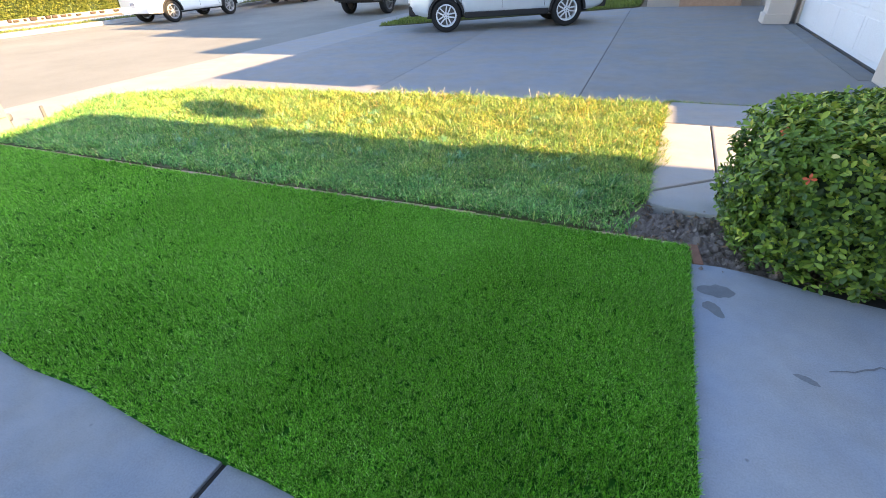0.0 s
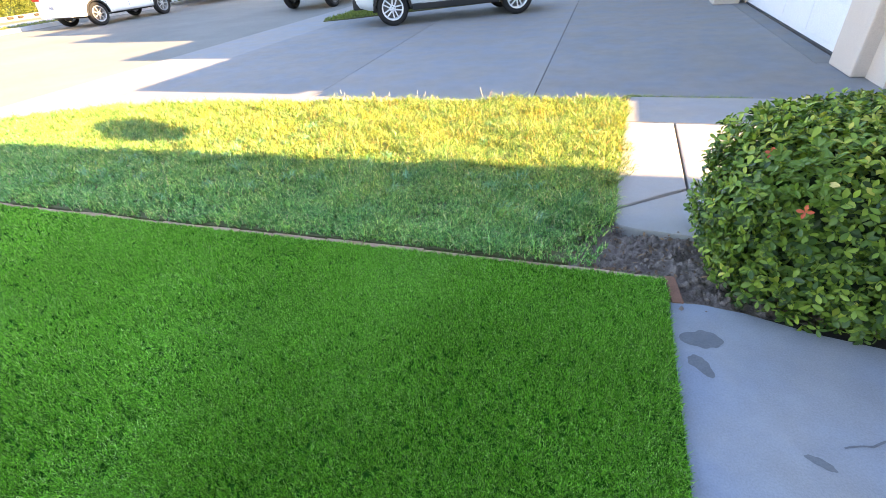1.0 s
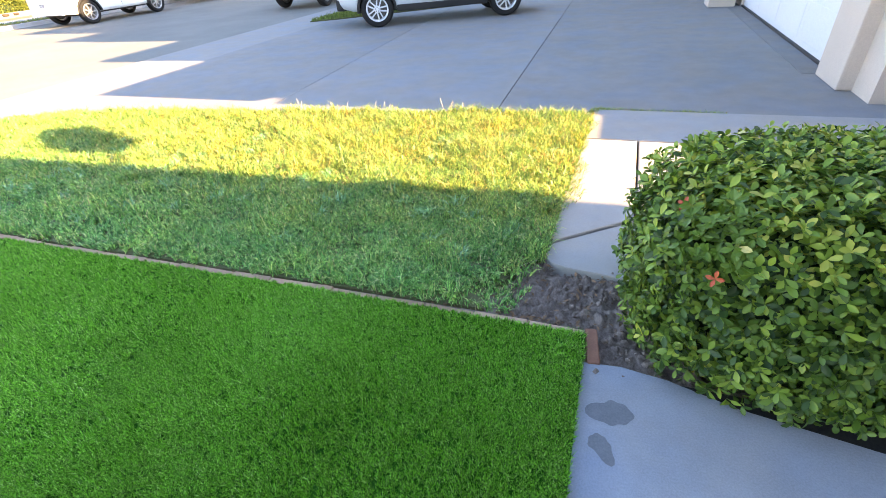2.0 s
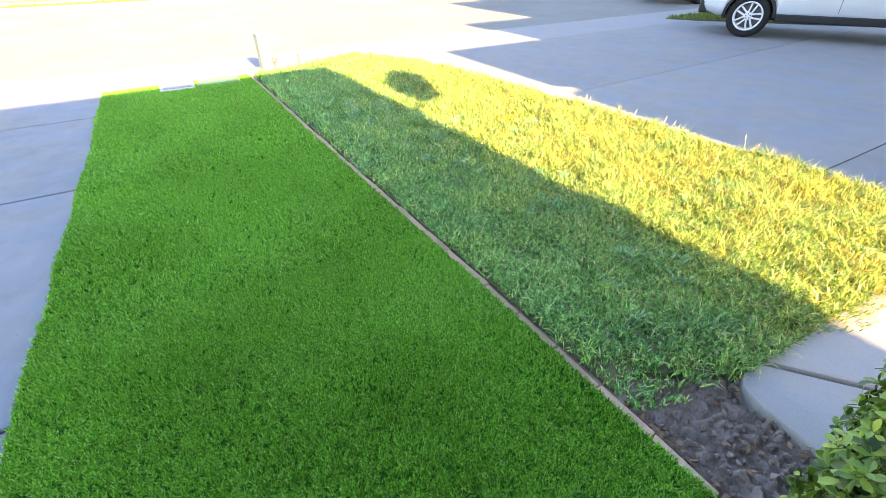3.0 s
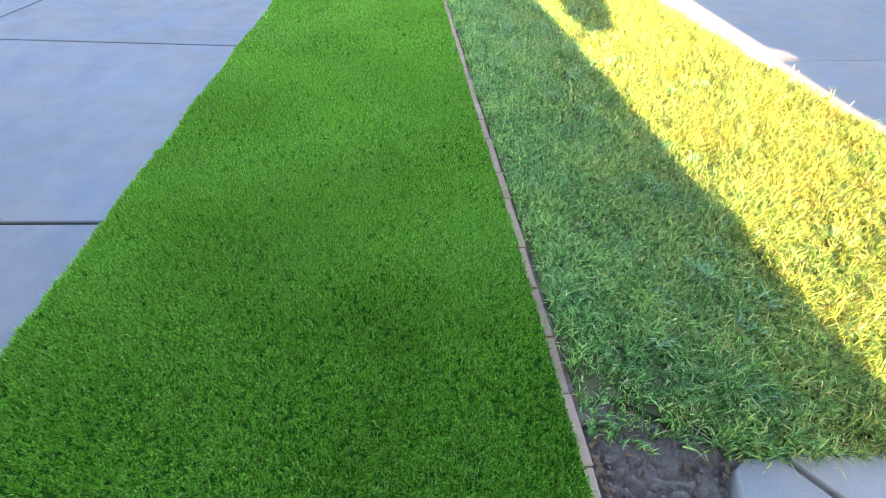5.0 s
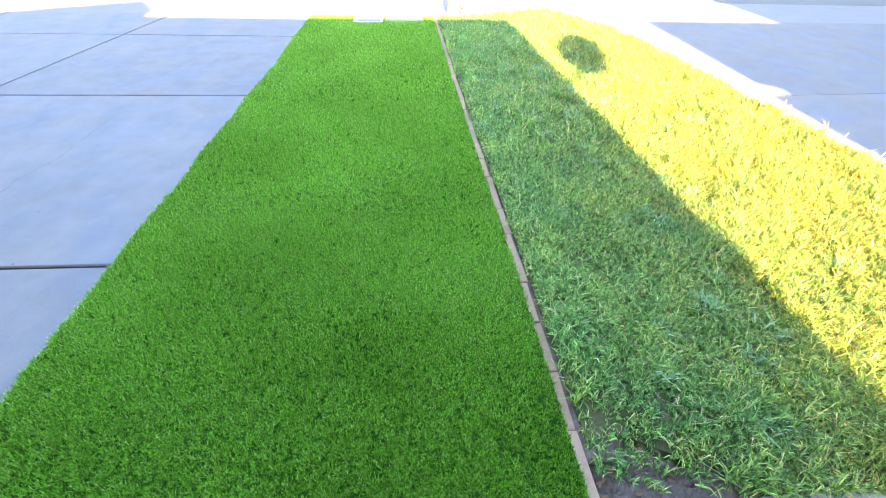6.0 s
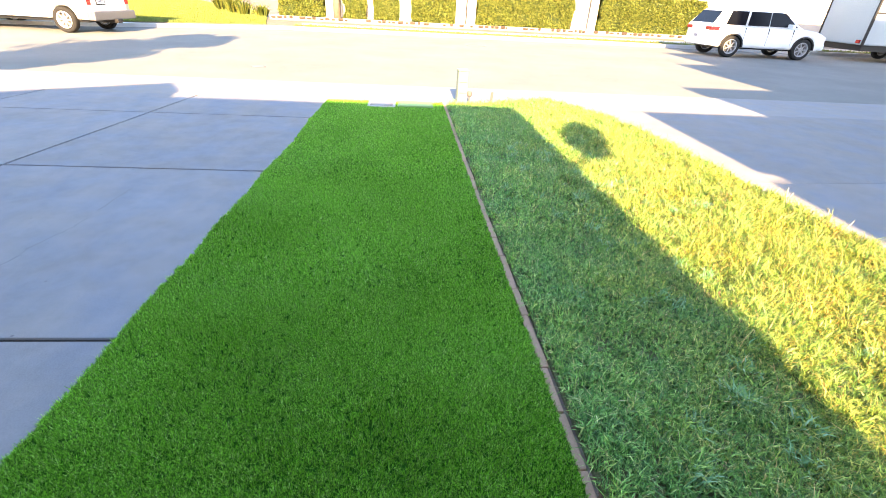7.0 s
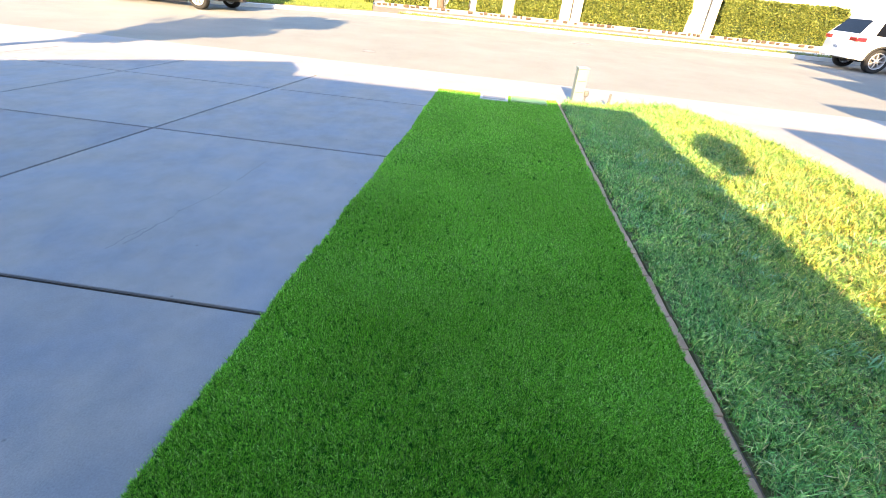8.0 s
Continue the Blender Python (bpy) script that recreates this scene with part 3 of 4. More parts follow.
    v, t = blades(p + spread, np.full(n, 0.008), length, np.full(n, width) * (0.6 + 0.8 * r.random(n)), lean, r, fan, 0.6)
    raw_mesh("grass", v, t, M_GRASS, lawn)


lawn_grass(cut(lawn_edge, -2.4, 9), 3700, 0.0054, 31)
lawn_grass(cut(lawn_edge, -9, -2.4), 2000, 0.0074, 32)
# flat rosettes of broad blue-green blades
rw = np.random.default_rng(36)
c = scatter([(0.0, 2.85), (-5.5, 2.75), (-5.5, 4.4), (0.0, 5.0)], 7, rw)
c = np.concatenate([c, [(-0.42, 3.5), (-0.16, 3.28), (-0.9, 3.6), (-0.35, 3.05), (-1.5, 2.95)]])
per = 26
n = len(c) * per
v, t = blades(np.repeat(c, per, 0) + rw.normal(size=(n, 2)) * 0.03, np.full(n, 0.02), 0.05 + 0.07 * rw.random(n), np.full(n, 0.009), 0.6 + 0.5 * rw.random(n), rw, rw.random(n) * 6.28, 0.5)
raw_mesh("weed", v, t, M_WEED, lawn)["label"] = "flat blue-green weed rosettes"
# ragged taller tufts and seed heads along the driveway
r_ = np.random.default_rng(77)
n = 1500
p = np.column_stack([-7.0 + 7.2 * r_.random(n), np.zeros(n)])
p[:, 1] = np.interp(p[:, 0], [-7.4, -6.5, -5.5, -4.4, -3.0, -1.0, 0.2], [4.4, 4.92, 5.14, 5.28, 5.42, 5.60, 5.70]) - 0.12 * r_.random(n)
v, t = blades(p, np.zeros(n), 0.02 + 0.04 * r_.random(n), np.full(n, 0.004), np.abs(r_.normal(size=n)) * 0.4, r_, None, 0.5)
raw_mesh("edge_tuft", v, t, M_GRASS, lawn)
n = 900
p = np.column_stack([0.10 + 0.10 * r_.random(n), 3.75 + 2.1 * r_.random(n)])
p[:, 0] += 0.05 * np.sin(p[:, 1] * 9) * np.sin(p[:, 1] * 4.3 + 1)
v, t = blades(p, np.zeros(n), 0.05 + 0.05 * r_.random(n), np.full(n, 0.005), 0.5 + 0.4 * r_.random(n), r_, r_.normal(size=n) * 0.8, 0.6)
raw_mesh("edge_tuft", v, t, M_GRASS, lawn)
n = 1300
p = np.column_stack([0.2 + 1.2 * r_.random(n) ** 1.6, 5.90 + 0.02 * r_.normal(size=n)])
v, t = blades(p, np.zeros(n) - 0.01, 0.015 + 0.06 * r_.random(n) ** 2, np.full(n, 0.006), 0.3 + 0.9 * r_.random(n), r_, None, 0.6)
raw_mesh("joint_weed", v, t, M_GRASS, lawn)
bm = bmesh.new()
rs = random.Random(8)
for _ in range(12):
    x = rs.uniform(-3.2, 0.1)
    y = 5.60 + 0.07 * x + rs.uniform(-0.10, 0.05)
    h, a = rs.uniform(0.10, 0.16), rs.uniform(-0.04, 0.04)
    tube([(x, y, 0.0), (x + a, y, h * 0.6), (x + 2 * a, y, h)], 0.0016, 0.0012, 4, bm)
    tube([(x + 2 * a, y, h - 0.005), (x + 2.3 * a, y + 0.003, h + 0.018), (x + 2.6 * a, y + 0.006, h + 0.04)], 0.004, 0.001, 5, bm)
part("seed_head", bm, M_SEED, lawn, "pale dry seed heads")

# ---- brick edging ----
edging = tagged(empty("brick_edging"), "row of red bricks between turf and lawn", "edging")
rs = random.Random(4)
x = 0.360
while x > -6.75:
    ln = rs.choice((0.255, 0.255, 0.262, 0.40))
    y = float(np.interp(x, (-6.8, -3.0, -1.2, 0.4), (2.50, 2.572, 2.622, 2.638)))
    part("brick", box(-ln / 2, -0.021, -0.05, ln / 2, 0.021, 0.05, 0.006), M_BRICK, edging)
    edging.children[-1].matrix_basis = pose(x - ln / 2, y + rs.uniform(-0.004, 0.004), -0.041 + rs.uniform(-0.005, 0.004), rs.uniform(-2, 2), 0, rs.uniform(-1.6, 1.6) + 0.9)
    x -= ln + rs.uniform(0.003, 0.010)
b = part("brick", box(-0.105, -0.027, -0.05, 0.105, 0.027, 0.05, 0.006), M_REDBRICK, edging, "reddish end brick laid crosswise")
b.matrix_basis = pose(0.406, 2.572, -0.042, 0, 0, 97)

# ---- the clipped shrub ----
shrub = tagged(empty("shrub"), "dense clipped evergreen shrub with glossy leaves", "shrub")
SC, SR = Vector((1.37, 2.83, 0.370)), Vector((0.85, 0.525, 0.455))


def shrub_point(r, shrink=1.0):
    """A point on the rounded block of the shrub, and its outward way."""
    while True:
        d = Vector((r.uniform(-1, 1), r.uniform(-1, 1), r.uniform(-1, 1)))
        if 0.05 < d.length < 1:
            break
    d = Vector((d.x, d.y, d.z * 1.6)).normalized()
    e = 3.6
    k = (abs(d.x) ** e + abs(d.y) ** e + abs(d.z) ** e) ** (-1 / e)
    q = d * k
    lump = 1 + 0.05 * noise.noise(q * 2.2) + 0.03 * noise.noise(q * 6)
    nrm = Vector((math.copysign(abs(q.x) ** (e - 1), q.x) / SR.x, math.copysign(abs(q.y) ** (e - 1), q.y) / SR.y, math.copysign(abs(q.z) ** (e - 1), q.z) / SR.z)).normalized()
    return SC + Vector((q.x * SR.x, q.y * SR.y, q.z * SR.z)) * lump * shrink, nrm


# solid filling, coloured as the shade between the leaves
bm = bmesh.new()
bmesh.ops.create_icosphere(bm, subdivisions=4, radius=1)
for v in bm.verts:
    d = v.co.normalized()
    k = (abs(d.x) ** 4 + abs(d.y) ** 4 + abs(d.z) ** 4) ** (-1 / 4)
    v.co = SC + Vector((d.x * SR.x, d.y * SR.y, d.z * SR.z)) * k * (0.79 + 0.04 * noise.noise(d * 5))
part("woody_core", bm, M_CORE, shrub, "dark filling whose colour stands for the inner shade")
bm = bmesh.new()
for _ in range(7):
    a = rs.uniform(0, 6.28)
    tube([(1.3 + 0.08 * math.cos(a), 3.2 + 0.08 * math.sin(a), -0.05), (1.3 + 0.3 * math.cos(a), 3.2 + 0.3 * math.sin(a), 0.2)], 0.016, 0.01, 6, bm)
part("stem", bm, M_TREEBARK, shrub)
LEAF_V = np.array([(0, 0, 0), (0.28, 0.16, 0.04), (0.28, -0.16, 0.04), (0.60, 0.255, 0.08), (0.60, -0.255, 0.08), (0.87, 0.15, 0.03), (0.87, -0.15, 0.03), (1.0, 0, -0.05), (0.30, 0, 0.0), (0.64, 0, 0.01)])
LEAF_T = np.array([(0, 8, 1), (0, 2, 8), (1, 8, 9), (1, 9, 3), (2, 9, 8), (2, 4, 9), (3, 9, 5), (4, 6, 9), (5, 9, 7), (6, 7, 9)])


def leaf_poses(r, count):
    """Leaves in small whorls at the twigs' ends, tipped outwards."""
    out = []
    while len(out) < count:
        q, nrm = shrub_point(r, r.uniform(0.80, 1.04))
        if q.z < 0.03:
            continue
        axis = (nrm + Vector((r.gauss(0, 0.35), r.gauss(0, 0.35), 0.35 + r.gauss(0, 0.25)))).normalized()
        turn = r.uniform(0, 6.28)
        k = r.choice((4, 5, 6))
        size = r.uniform(0.027, 0.045)
        for i in range(k):
            a = turn + i * 2.4
            way = axis.to_track_quat("Z", "Y") @ Vector((math.cos(a), math.sin(a), r.uniform(0.1, 0.9)))
            way.normalize()
            up = (axis - way * axis.dot(way)).normalized()
            side = up.cross(way)
            m = Matrix((way, side, up)).transposed().to_4x4() @ Matrix.Rotation(r.gauss(0, 0.3), 4, "X")
            s = size * r.uniform(0.75, 1.25)
            out.append(Matrix.Translation(q - axis * i * 0.004) @ m @ Matrix.Diagonal((s, s, s, 1)))
    return out[:count]


def leaf_cloud(name, mats, material, parent):
    m = np.array([np.array(x) for x in mats])
    v = np.einsum("nij,kj->nki", m[:, :3, :3], LEAF_V) + m[:, None, :3, 3]
    t = (np.arange(len(m)) * len(LEAF_V))[:, None, None] + LEAF_T[None]
    return raw_mesh(name, v.reshape(-1, 3), t.reshape(-1, 3), material, parent)


rl = random.Random(15)
all_leaves = leaf_poses(rl, 50000)
near = sorted(range(len(all_leaves)), key=lambda i: (all_leaves[i].translation - Vector((0.70, 2.45, 0.70))).length)
near_set = set(near[:300])
# yellow-green leaves: half the groups above 0.64 m, one in 37 elsewhere
lighter = {i for i, m in enumerate(all_leaves) if m.translation.z > 0.64 and i // 5 % 2 == 0 or i // 5 % 37 == 0} - near_set
tagged(leaf_cloud("foliage", [m for i, m in enumerate(all_leaves) if i not in near_set and i not in lighter], M_LEAF, shrub), kind="stuff")
tagged(leaf_cloud("young_foliage", [all_leaves[i] for i in sorted(lighter)], M_LEAF_LIGHTER, shrub), "lighter yellow-green leaves, mostly on the shrub's top", kind="stuff")


def leaf_mesh(name, material):
    me = bpy.data.meshes.new(name)
    me.from_pydata([tuple(v) for v in LEAF_V], [], [tuple(t) for t in LEAF_T])
    me.materials.append(material)
    return me


LEAVES = leaf_mesh("leaf", M_LEAF)
for i in near[:300]:
    o = new("leaf", LEAVES)
    o.parent, o.matrix_basis = shrub, all_leaves[i]
# one yellow leaf; the three on top are coloured as leaves catching sun
for material, spots in ((M_LEAF_RED, [(0.805, 2.425, 0.567), (0.665, 2.607, 0.711)]), (M_LEAF_YELLOW_LIT, [(0.808, 2.434, 0.675), (0.80, 3.10, 0.76), (0.84, 3.12, 0.77), (0.88, 3.14, 0.77)])):
    me = leaf_mesh("leaf", material)
    for s in spots:
        q = Vector(s) - SC
        q = Vector((q.x / SR.x, q.y / SR.y, q.z / SR.z))
        q *= 1.01 / (abs(q.x) ** 3.6 + abs(q.y) ** 3.6 + abs(q.z) ** 3.6) ** (1 / 3.6)
        s = SC + Vector((q.x * SR.x, q.y * SR.y, q.z * SR.z))
        turn = (q + Vector((-0.2, -0.6, 0.5))).to_track_quat("Z", "Y").to_matrix().to_4x4()
        for k in range(4 if material is M_LEAF_RED else 1):
            o = new("leaf", me)
            o.parent = shrub
            o.matrix_basis = Matrix.Translation(s) @ turn @ pose(0, 0, 0.012, rl.uniform(-15, 15), rl.uniform(-30, -5), 20 + 85 * k + rl.uniform(-15, 15)) @ Matrix.Scale(0.030 if material is M_LEAF_RED else 0.044, 4)

# ---- hedges across the street ----
def hedge(y0, y1, x0, x1, h, seed, label="yellow-green clipped hedge in full sun before a white wall"):
    hd = tagged(empty("hedge", pose(0, 0, 0.26)), label, "hedge", "hedges across the street")
    # filling coloured as the shade inside the hedge
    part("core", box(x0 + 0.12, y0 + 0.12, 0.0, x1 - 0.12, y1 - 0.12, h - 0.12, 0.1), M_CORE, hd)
    r = np.random.default_rng(seed)
    n = int(1900 * ((y1 - y0) * (h + (x1 - x0)) + 2 * h * (x1 - x0)))
    u = r.random((n, 3)) * [x1 - x0, y1 - y0, h] + [x0, y0, 0]
    f = r.random(n)
    a1 = (y1 - y0) * h
    a2 = (y1 - y0) * (x1 - x0)
    a3 = 2 * h * (x1 - x0)
    tot = a1 + a2 + a3
    depth = np.abs(r.normal(size=n)) * 0.08
    u[:, 0] = np.where(f < a1 / tot, x1 - depth, u[:, 0])
    top = (f >= a1 / tot) & (f < (a1 + a2) / tot)
    u[:, 2] = np.where(top, h - depth, u[:, 2])
    end = f >= (a1 + a2) / tot
    u[:, 1] = np.where(end & (r.random(n) < 0.5), y0 + depth, np.where(end, y1 - depth, u[:, 1]))
    u += np.column_stack([soft_noise(u[:, 1:], 0.8, seed), soft_noise(u[:, 1:], 0.8, seed + 1), soft_noise(u[:, :2], 0.8, seed + 2)]) * 0.06
    q = r.normal(size=(n, 3, 3))
    q /= np.linalg.norm(q, axis=2)[:, :, None]
    v = np.stack([u, u + q[:, 0] * 0.075, u + q[:, 0] * 0.04 + q[:, 1] * 0.05, u + q[:, 1] * 0.02 - q[:, 0] * 0.014], 1).reshape(-1, 3)
    i = (np.arange(n) * 4)[:, None]
    tagged(raw_mesh("foliage", v, np.concatenate([i + [0, 1, 2], i + [0, 2, 3]], 1).reshape(-1, 3), M_HEDGE, hd), kind="stuff")


HX0, HX1, BED = -26.0, -25.0, 0.27
tagged(obj("garden_bed", box(-26.1, -5.0, 0.0, -24.75, 21.0, BED, 0.03), M_SAND), "raised sandy garden bed along the far footpath", "garden bed", kind="structure")
rs = random.Random(61)
bm = bmesh.new()
y = -4.9
while y < 20.8:
    ln = rs.uniform(0.10, 0.30)
    if rs.random() < 0.72:
        box(-24.76, y, 0.17, -24.69 + rs.uniform(0, 0.04), y + ln, 0.23 + rs.uniform(0, 0.07), 0.02, bm, 1)
    y += ln + rs.uniform(0.02, 0.2)
tagged(obj("bed_stones", bm, M_BEDSTONE), "rough brown stones edging the far garden bed", "stones", kind="stuff")
for k, (y0, y1, depth, h) in enumerate(((-4.6, -2.4, 0.9, 1.7), (1.95, 4.12, 0.9, 1.6), (5.28, 10.15, 1.0, 1.62), (11.6, 17.1, 1.0, 1.60), (17.3, 20.5, 0.7, 1.0))):
    hedge(y0, y1, HX1 - depth, HX1, h, 50 + 3 * k)
for k, (y0, y1, h) in enumerate(((-1.42, -0.36, 1.15), (0.05, 1.25, 1.35))):
    hedge(y0, y1, HX1 - 0.75, HX1 - 0.05, h, 80 + 3 * k, "loose yellow-green bush in the far garden bed")
for y, w in ((-2.16, 0.36), (4.43, 0.50), (4.98, 0.44), (10.63, 0.80), (11.33, 0.40)):
    ps = tagged(empty("gate_post", pose(-25.6, y, BED - 0.01)), "white stucco post between hedges", "post", "white posts")
    part("shaft", box(-0.3, -w / 2, 0, 0.3, w / 2, 2.3, 0.03), M_WHITEWALL, ps)
    part("cap", box(-0.36, -w / 2 - 0.02, 2.3, 0.36, w / 2 + 0.02, 2.42, 0.02), M_WHITEWALL, ps)
tagged(obj("garden_wall", box(-25.6, 20.6, 0.05, -25.3, 30.0, 1.85, 0.02), M_STUCCO), "low beige stucco garden wall beyond the hedge", "wall", kind="structure")
tr = tagged(empty("street_tree"), "slim brown tree trunk before the hedge", "tree")
part("trunk", tube([(-25.0, -1.75, 0.2), (-25.02, -1.72, 1.2), (-25.0, -1.74, 2.6), (-25.1, -1.8, 4.5)], 0.19, 0.13, 10), M_TREEBARK, tr, smooth=True)


def crown(centre, radii, count, seed, material, parent, size):
    r = np.random.default_rng(seed)
    d = r.normal(size=(count, 3))
    d /= np.linalg.norm(d, axis=1)[:, None]
    c = r.normal(size=(44, 3))
    c *= (0.75 * r.random((44, 1)) ** 0.4) / np.linalg.norm(c, axis=1)[:, None]
    pick = c[r.integers(0, 44, count)]
    u = (pick + d * (0.32 * r.random((count, 1)) ** 0.4)) * np.array(radii) + np.array(centre)
    q = r.normal(size=(count, 2, 3))
    q /= np.linalg.norm(q, axis=2)[:, :, None]
    v = np.stack([u, u + q[:, 0] * size, u + q[:, 0] * size * 0.5 + q[:, 1] * size * 0.6], 1).reshape(-1, 3)
    return tagged(raw_mesh("crown", v, np.arange(count * 3).reshape(-1, 3), material, parent), kind="stuff")


crown((-25.2, -1.8, 6.2), (1.6, 1.8, 1.8), 5000, 70, M_CROWN, tr, 0.22)
tree = tagged(empty("shade_tree"), "leafy tree that shades the street", "tree")
part("trunk", tube([(-1.5, -7.0, -0.1), (-1.45, -6.8, 1.0), (-1.5, -6.4, 2.2), (-1.6, -5.8, 3.4)], 0.16, 0.08, 10), M_TREEBARK, tree, smooth=True)
part("limb", tube([(-1.5, -6.4, 2.2), (-1.8, -5.6, 3.4), (-2.0, -4.8, 4.8)], 0.07, 0.03, 8), M_TREEBARK, tree, smooth=True)
crown((-1.5, -5.9, 3.35), (0.9, 0.9, 0.75), 8000, 71, M_CROWN, tree, 0.2)
crown((-1.5, -5.7, 4.4), (1.0, 1.55, 0.95), 16000, 72, M_CROWN, tree, 0.2)
crown((-1.6, -4.65, 5.55), (0.9, 1.3, 0.95), 13000, 73, M_CROWN, tree, 0.2)

rf = np.random.default_rng(74)
n = 90
a = -math.pi / 2 + rf.normal(size=n) * 0.9
v, t = blades(np.column_stack([-1.5 + 0.3 * rf.normal(size=n), -6.1 + 0.5 * rf.normal(size=n)]), 3.3 + 1.3 * rf.random(n), 1.1 + 0.9 * rf.random(n), np.full(n, 0.10), 0.8 + 0.5 * rf.random(n), rf, a, 0.5)
tagged(raw_mesh("frond", v, t, M_CROWN, tree), "long drooping leaf blades", kind="stuff")

# ---- lawns across the street and next door ----
def far_lawn(name, poly, z, density, label, seed, width=0.03, length=0.09):
    lw = tagged(new(name), label, "lawn", kind="stuff")
    part("thatch", prism(poly, z - 0.1, z + 0.02), M_THATCH, lw)
    r = np.random.default_rng(seed)
    p = scatter(poly, density, r)
    n = len(p)
    v, t = blades(p, np.full(n, z + 0.01), length * (0.6 + 0.7 * r.random(n)), np.full(n, width), 0.4 * np.abs(r.normal(size=n)), r)
    raw_mesh("grass", v, t, M_FARGRASS, lw)


far_lawn("far_lawn", [(-19.7, -7.2), (-21.2, -4.2), (-25.0, -5.2), (-30, -7), (-44, -16), (-40, -34), (-17.2, -24), (-17.2, -16), (-18.3, -10.6)], 0.09, 900, "sunlit green front lawn across the street", 81)
far_lawn("neighbour_lawn", [(-7.5, 12.55), (-6.95, 12.82), (-0.8, 17.25), (-0.8, 24), (-7.5, 24)], 0.0, 900, "shaded green lawn beside the driveway", 82)
far_lawn("verge_grass", [(-20.8, -3), (-21.55, -3), (-21.55, 30), (-20.8, 30)], 0.09, 160, "sparse dry grass along the kerb", 83)

tagged(obj("mulch_bed", prism([(-25.2, -5.3), (-30.5, -7.2), (-34, -10.5), (-31.5, -11.2), (-28, -9.0), (-25.6, -7.2)], 0.05, 0.14), M_MULCH), "red bark mulch bed at the lawn's back edge", "mulch", kind="structure")


def strap_plant(x, y, h, count, seed, lean):
    pl = tagged(empty("strap_leaf_plant", pose(x, y, 0.12)), "spiky green strap-leaf plant in red mulch", "plant", "plants in the mulch bed")
    r = np.random.default_rng(seed)
    p = r.normal(size=(count, 2)) * 0.10
    v, t = blades(p, np.zeros(count), h * (0.6 + 0.5 * r.random(count)), np.full(count, 0.06), lean * (0.3 + r.random(count)), r, np.arctan2(p[:, 1], p[:, 0]), 0.7)
    raw_mesh("leaves", v, t, M_HEDGE, pl)
    part("crown_base", lathe([(0.10, 0.0), (0.13, 0.08), (0.06, 0.2)], 12), M_TREEBARK, pl)


for k, (x, y, h) in enumerate(((-26.4, -6.7, 1.0), (-27.6, -7.6, 1.4), (-29.0, -8.2, 0.9), (-30.3, -9.2, 1.5), (-31.8, -9.9, 1.1), (-26.0, -5.7, 0.8))):
    strap_plant(x, y, h, 110, 200 + k, 0.7)

# ---- vehicles ----
def wheel(parent, x, y, r, width, out, rim_mat, spokes, rim_r=0.66):
    """A wheel whose face looks to the side out (+1 or -1)."""
    m = pose(x, y, r, -90 * out, 0, 0)
    w = width / 2
    k = r
    tyre = part("tyre", lathe([(k * rim_r, -w * 0.8), (k * 0.80, -w), (k * 0.93, -w * 0.95), (k * 0.985, -w * 0.72), (k, -w * 0.3), (k, w * 0.3), (k * 0.985, w * 0.72), (k * 0.93, w * 0.95), (k * 0.80, w), (k * rim_r, w * 0.8)], 40, m, None, False),
                M_TYRE, parent, smooth=True)
    rr = k * rim_r
    bm = lathe([(rr * 0.99, -w * 0.8), (rr * 1.03, w * 0.86), (rr * 0.98, w * 0.9), (rr * 0.91, w * 0.78), (rr * 0.88, w * 0.2), (rr * 0.9, -w * 0.7)], 40, m, None, False)
    lathe([(rr * 0.30, w * 0.35), (rr * 0.28, w * 0.72), (rr * 0.22, w * 0.80), (rr * 0.03, w * 0.82)], 20, m, bm)
    for s in range(spokes):
        for off in ((-0.16, 0.16) if spokes <= 6 else (0,)):
            a = 2 * math.pi * s / spokes
            b2 = box(rr * 0.16, -rr * 0.062, w * 0.42, rr * 0.95, rr * 0.062, w * 0.74, rr * 0.02, None, 1)
            bmesh.ops.transform(b2, matrix=m @ Matrix.Rotation(a, 4, "Z") @ Matrix.Translation((0, off * rr * 0.55, 0)) @ Matrix.Rotation(off * 0.8, 4, "Z"), verts=b2.verts)
            merge(bm, b2)
    part("rim", bm, rim_mat, tyre)
    part("brake_disc", lathe([(rr * 0.84, -w * 0.3), (rr * 0.84, -w * 0.1), (rr * 0.2, -w * 0.1)], 24, m), M_DARKALLOY, tyre)
    for s in range(5):
        a = 2 * math.pi * s / 5 + 0.3
        part("wheel_nut", lathe([(rr * 0.045, w * 0.7), (rr * 0.045, w * 0.86), (rr * 0.01, w * 0.88)], 8, m @ pose(rr * 0.16 * math.cos(a), rr * 0.16 * math.sin(a), 0)), M_DARKALLOY, tyre)
    return tyre


def interp(x, pts):
    return float(np.interp(x, [p[0] for p in pts], [p[1] for p in pts]))


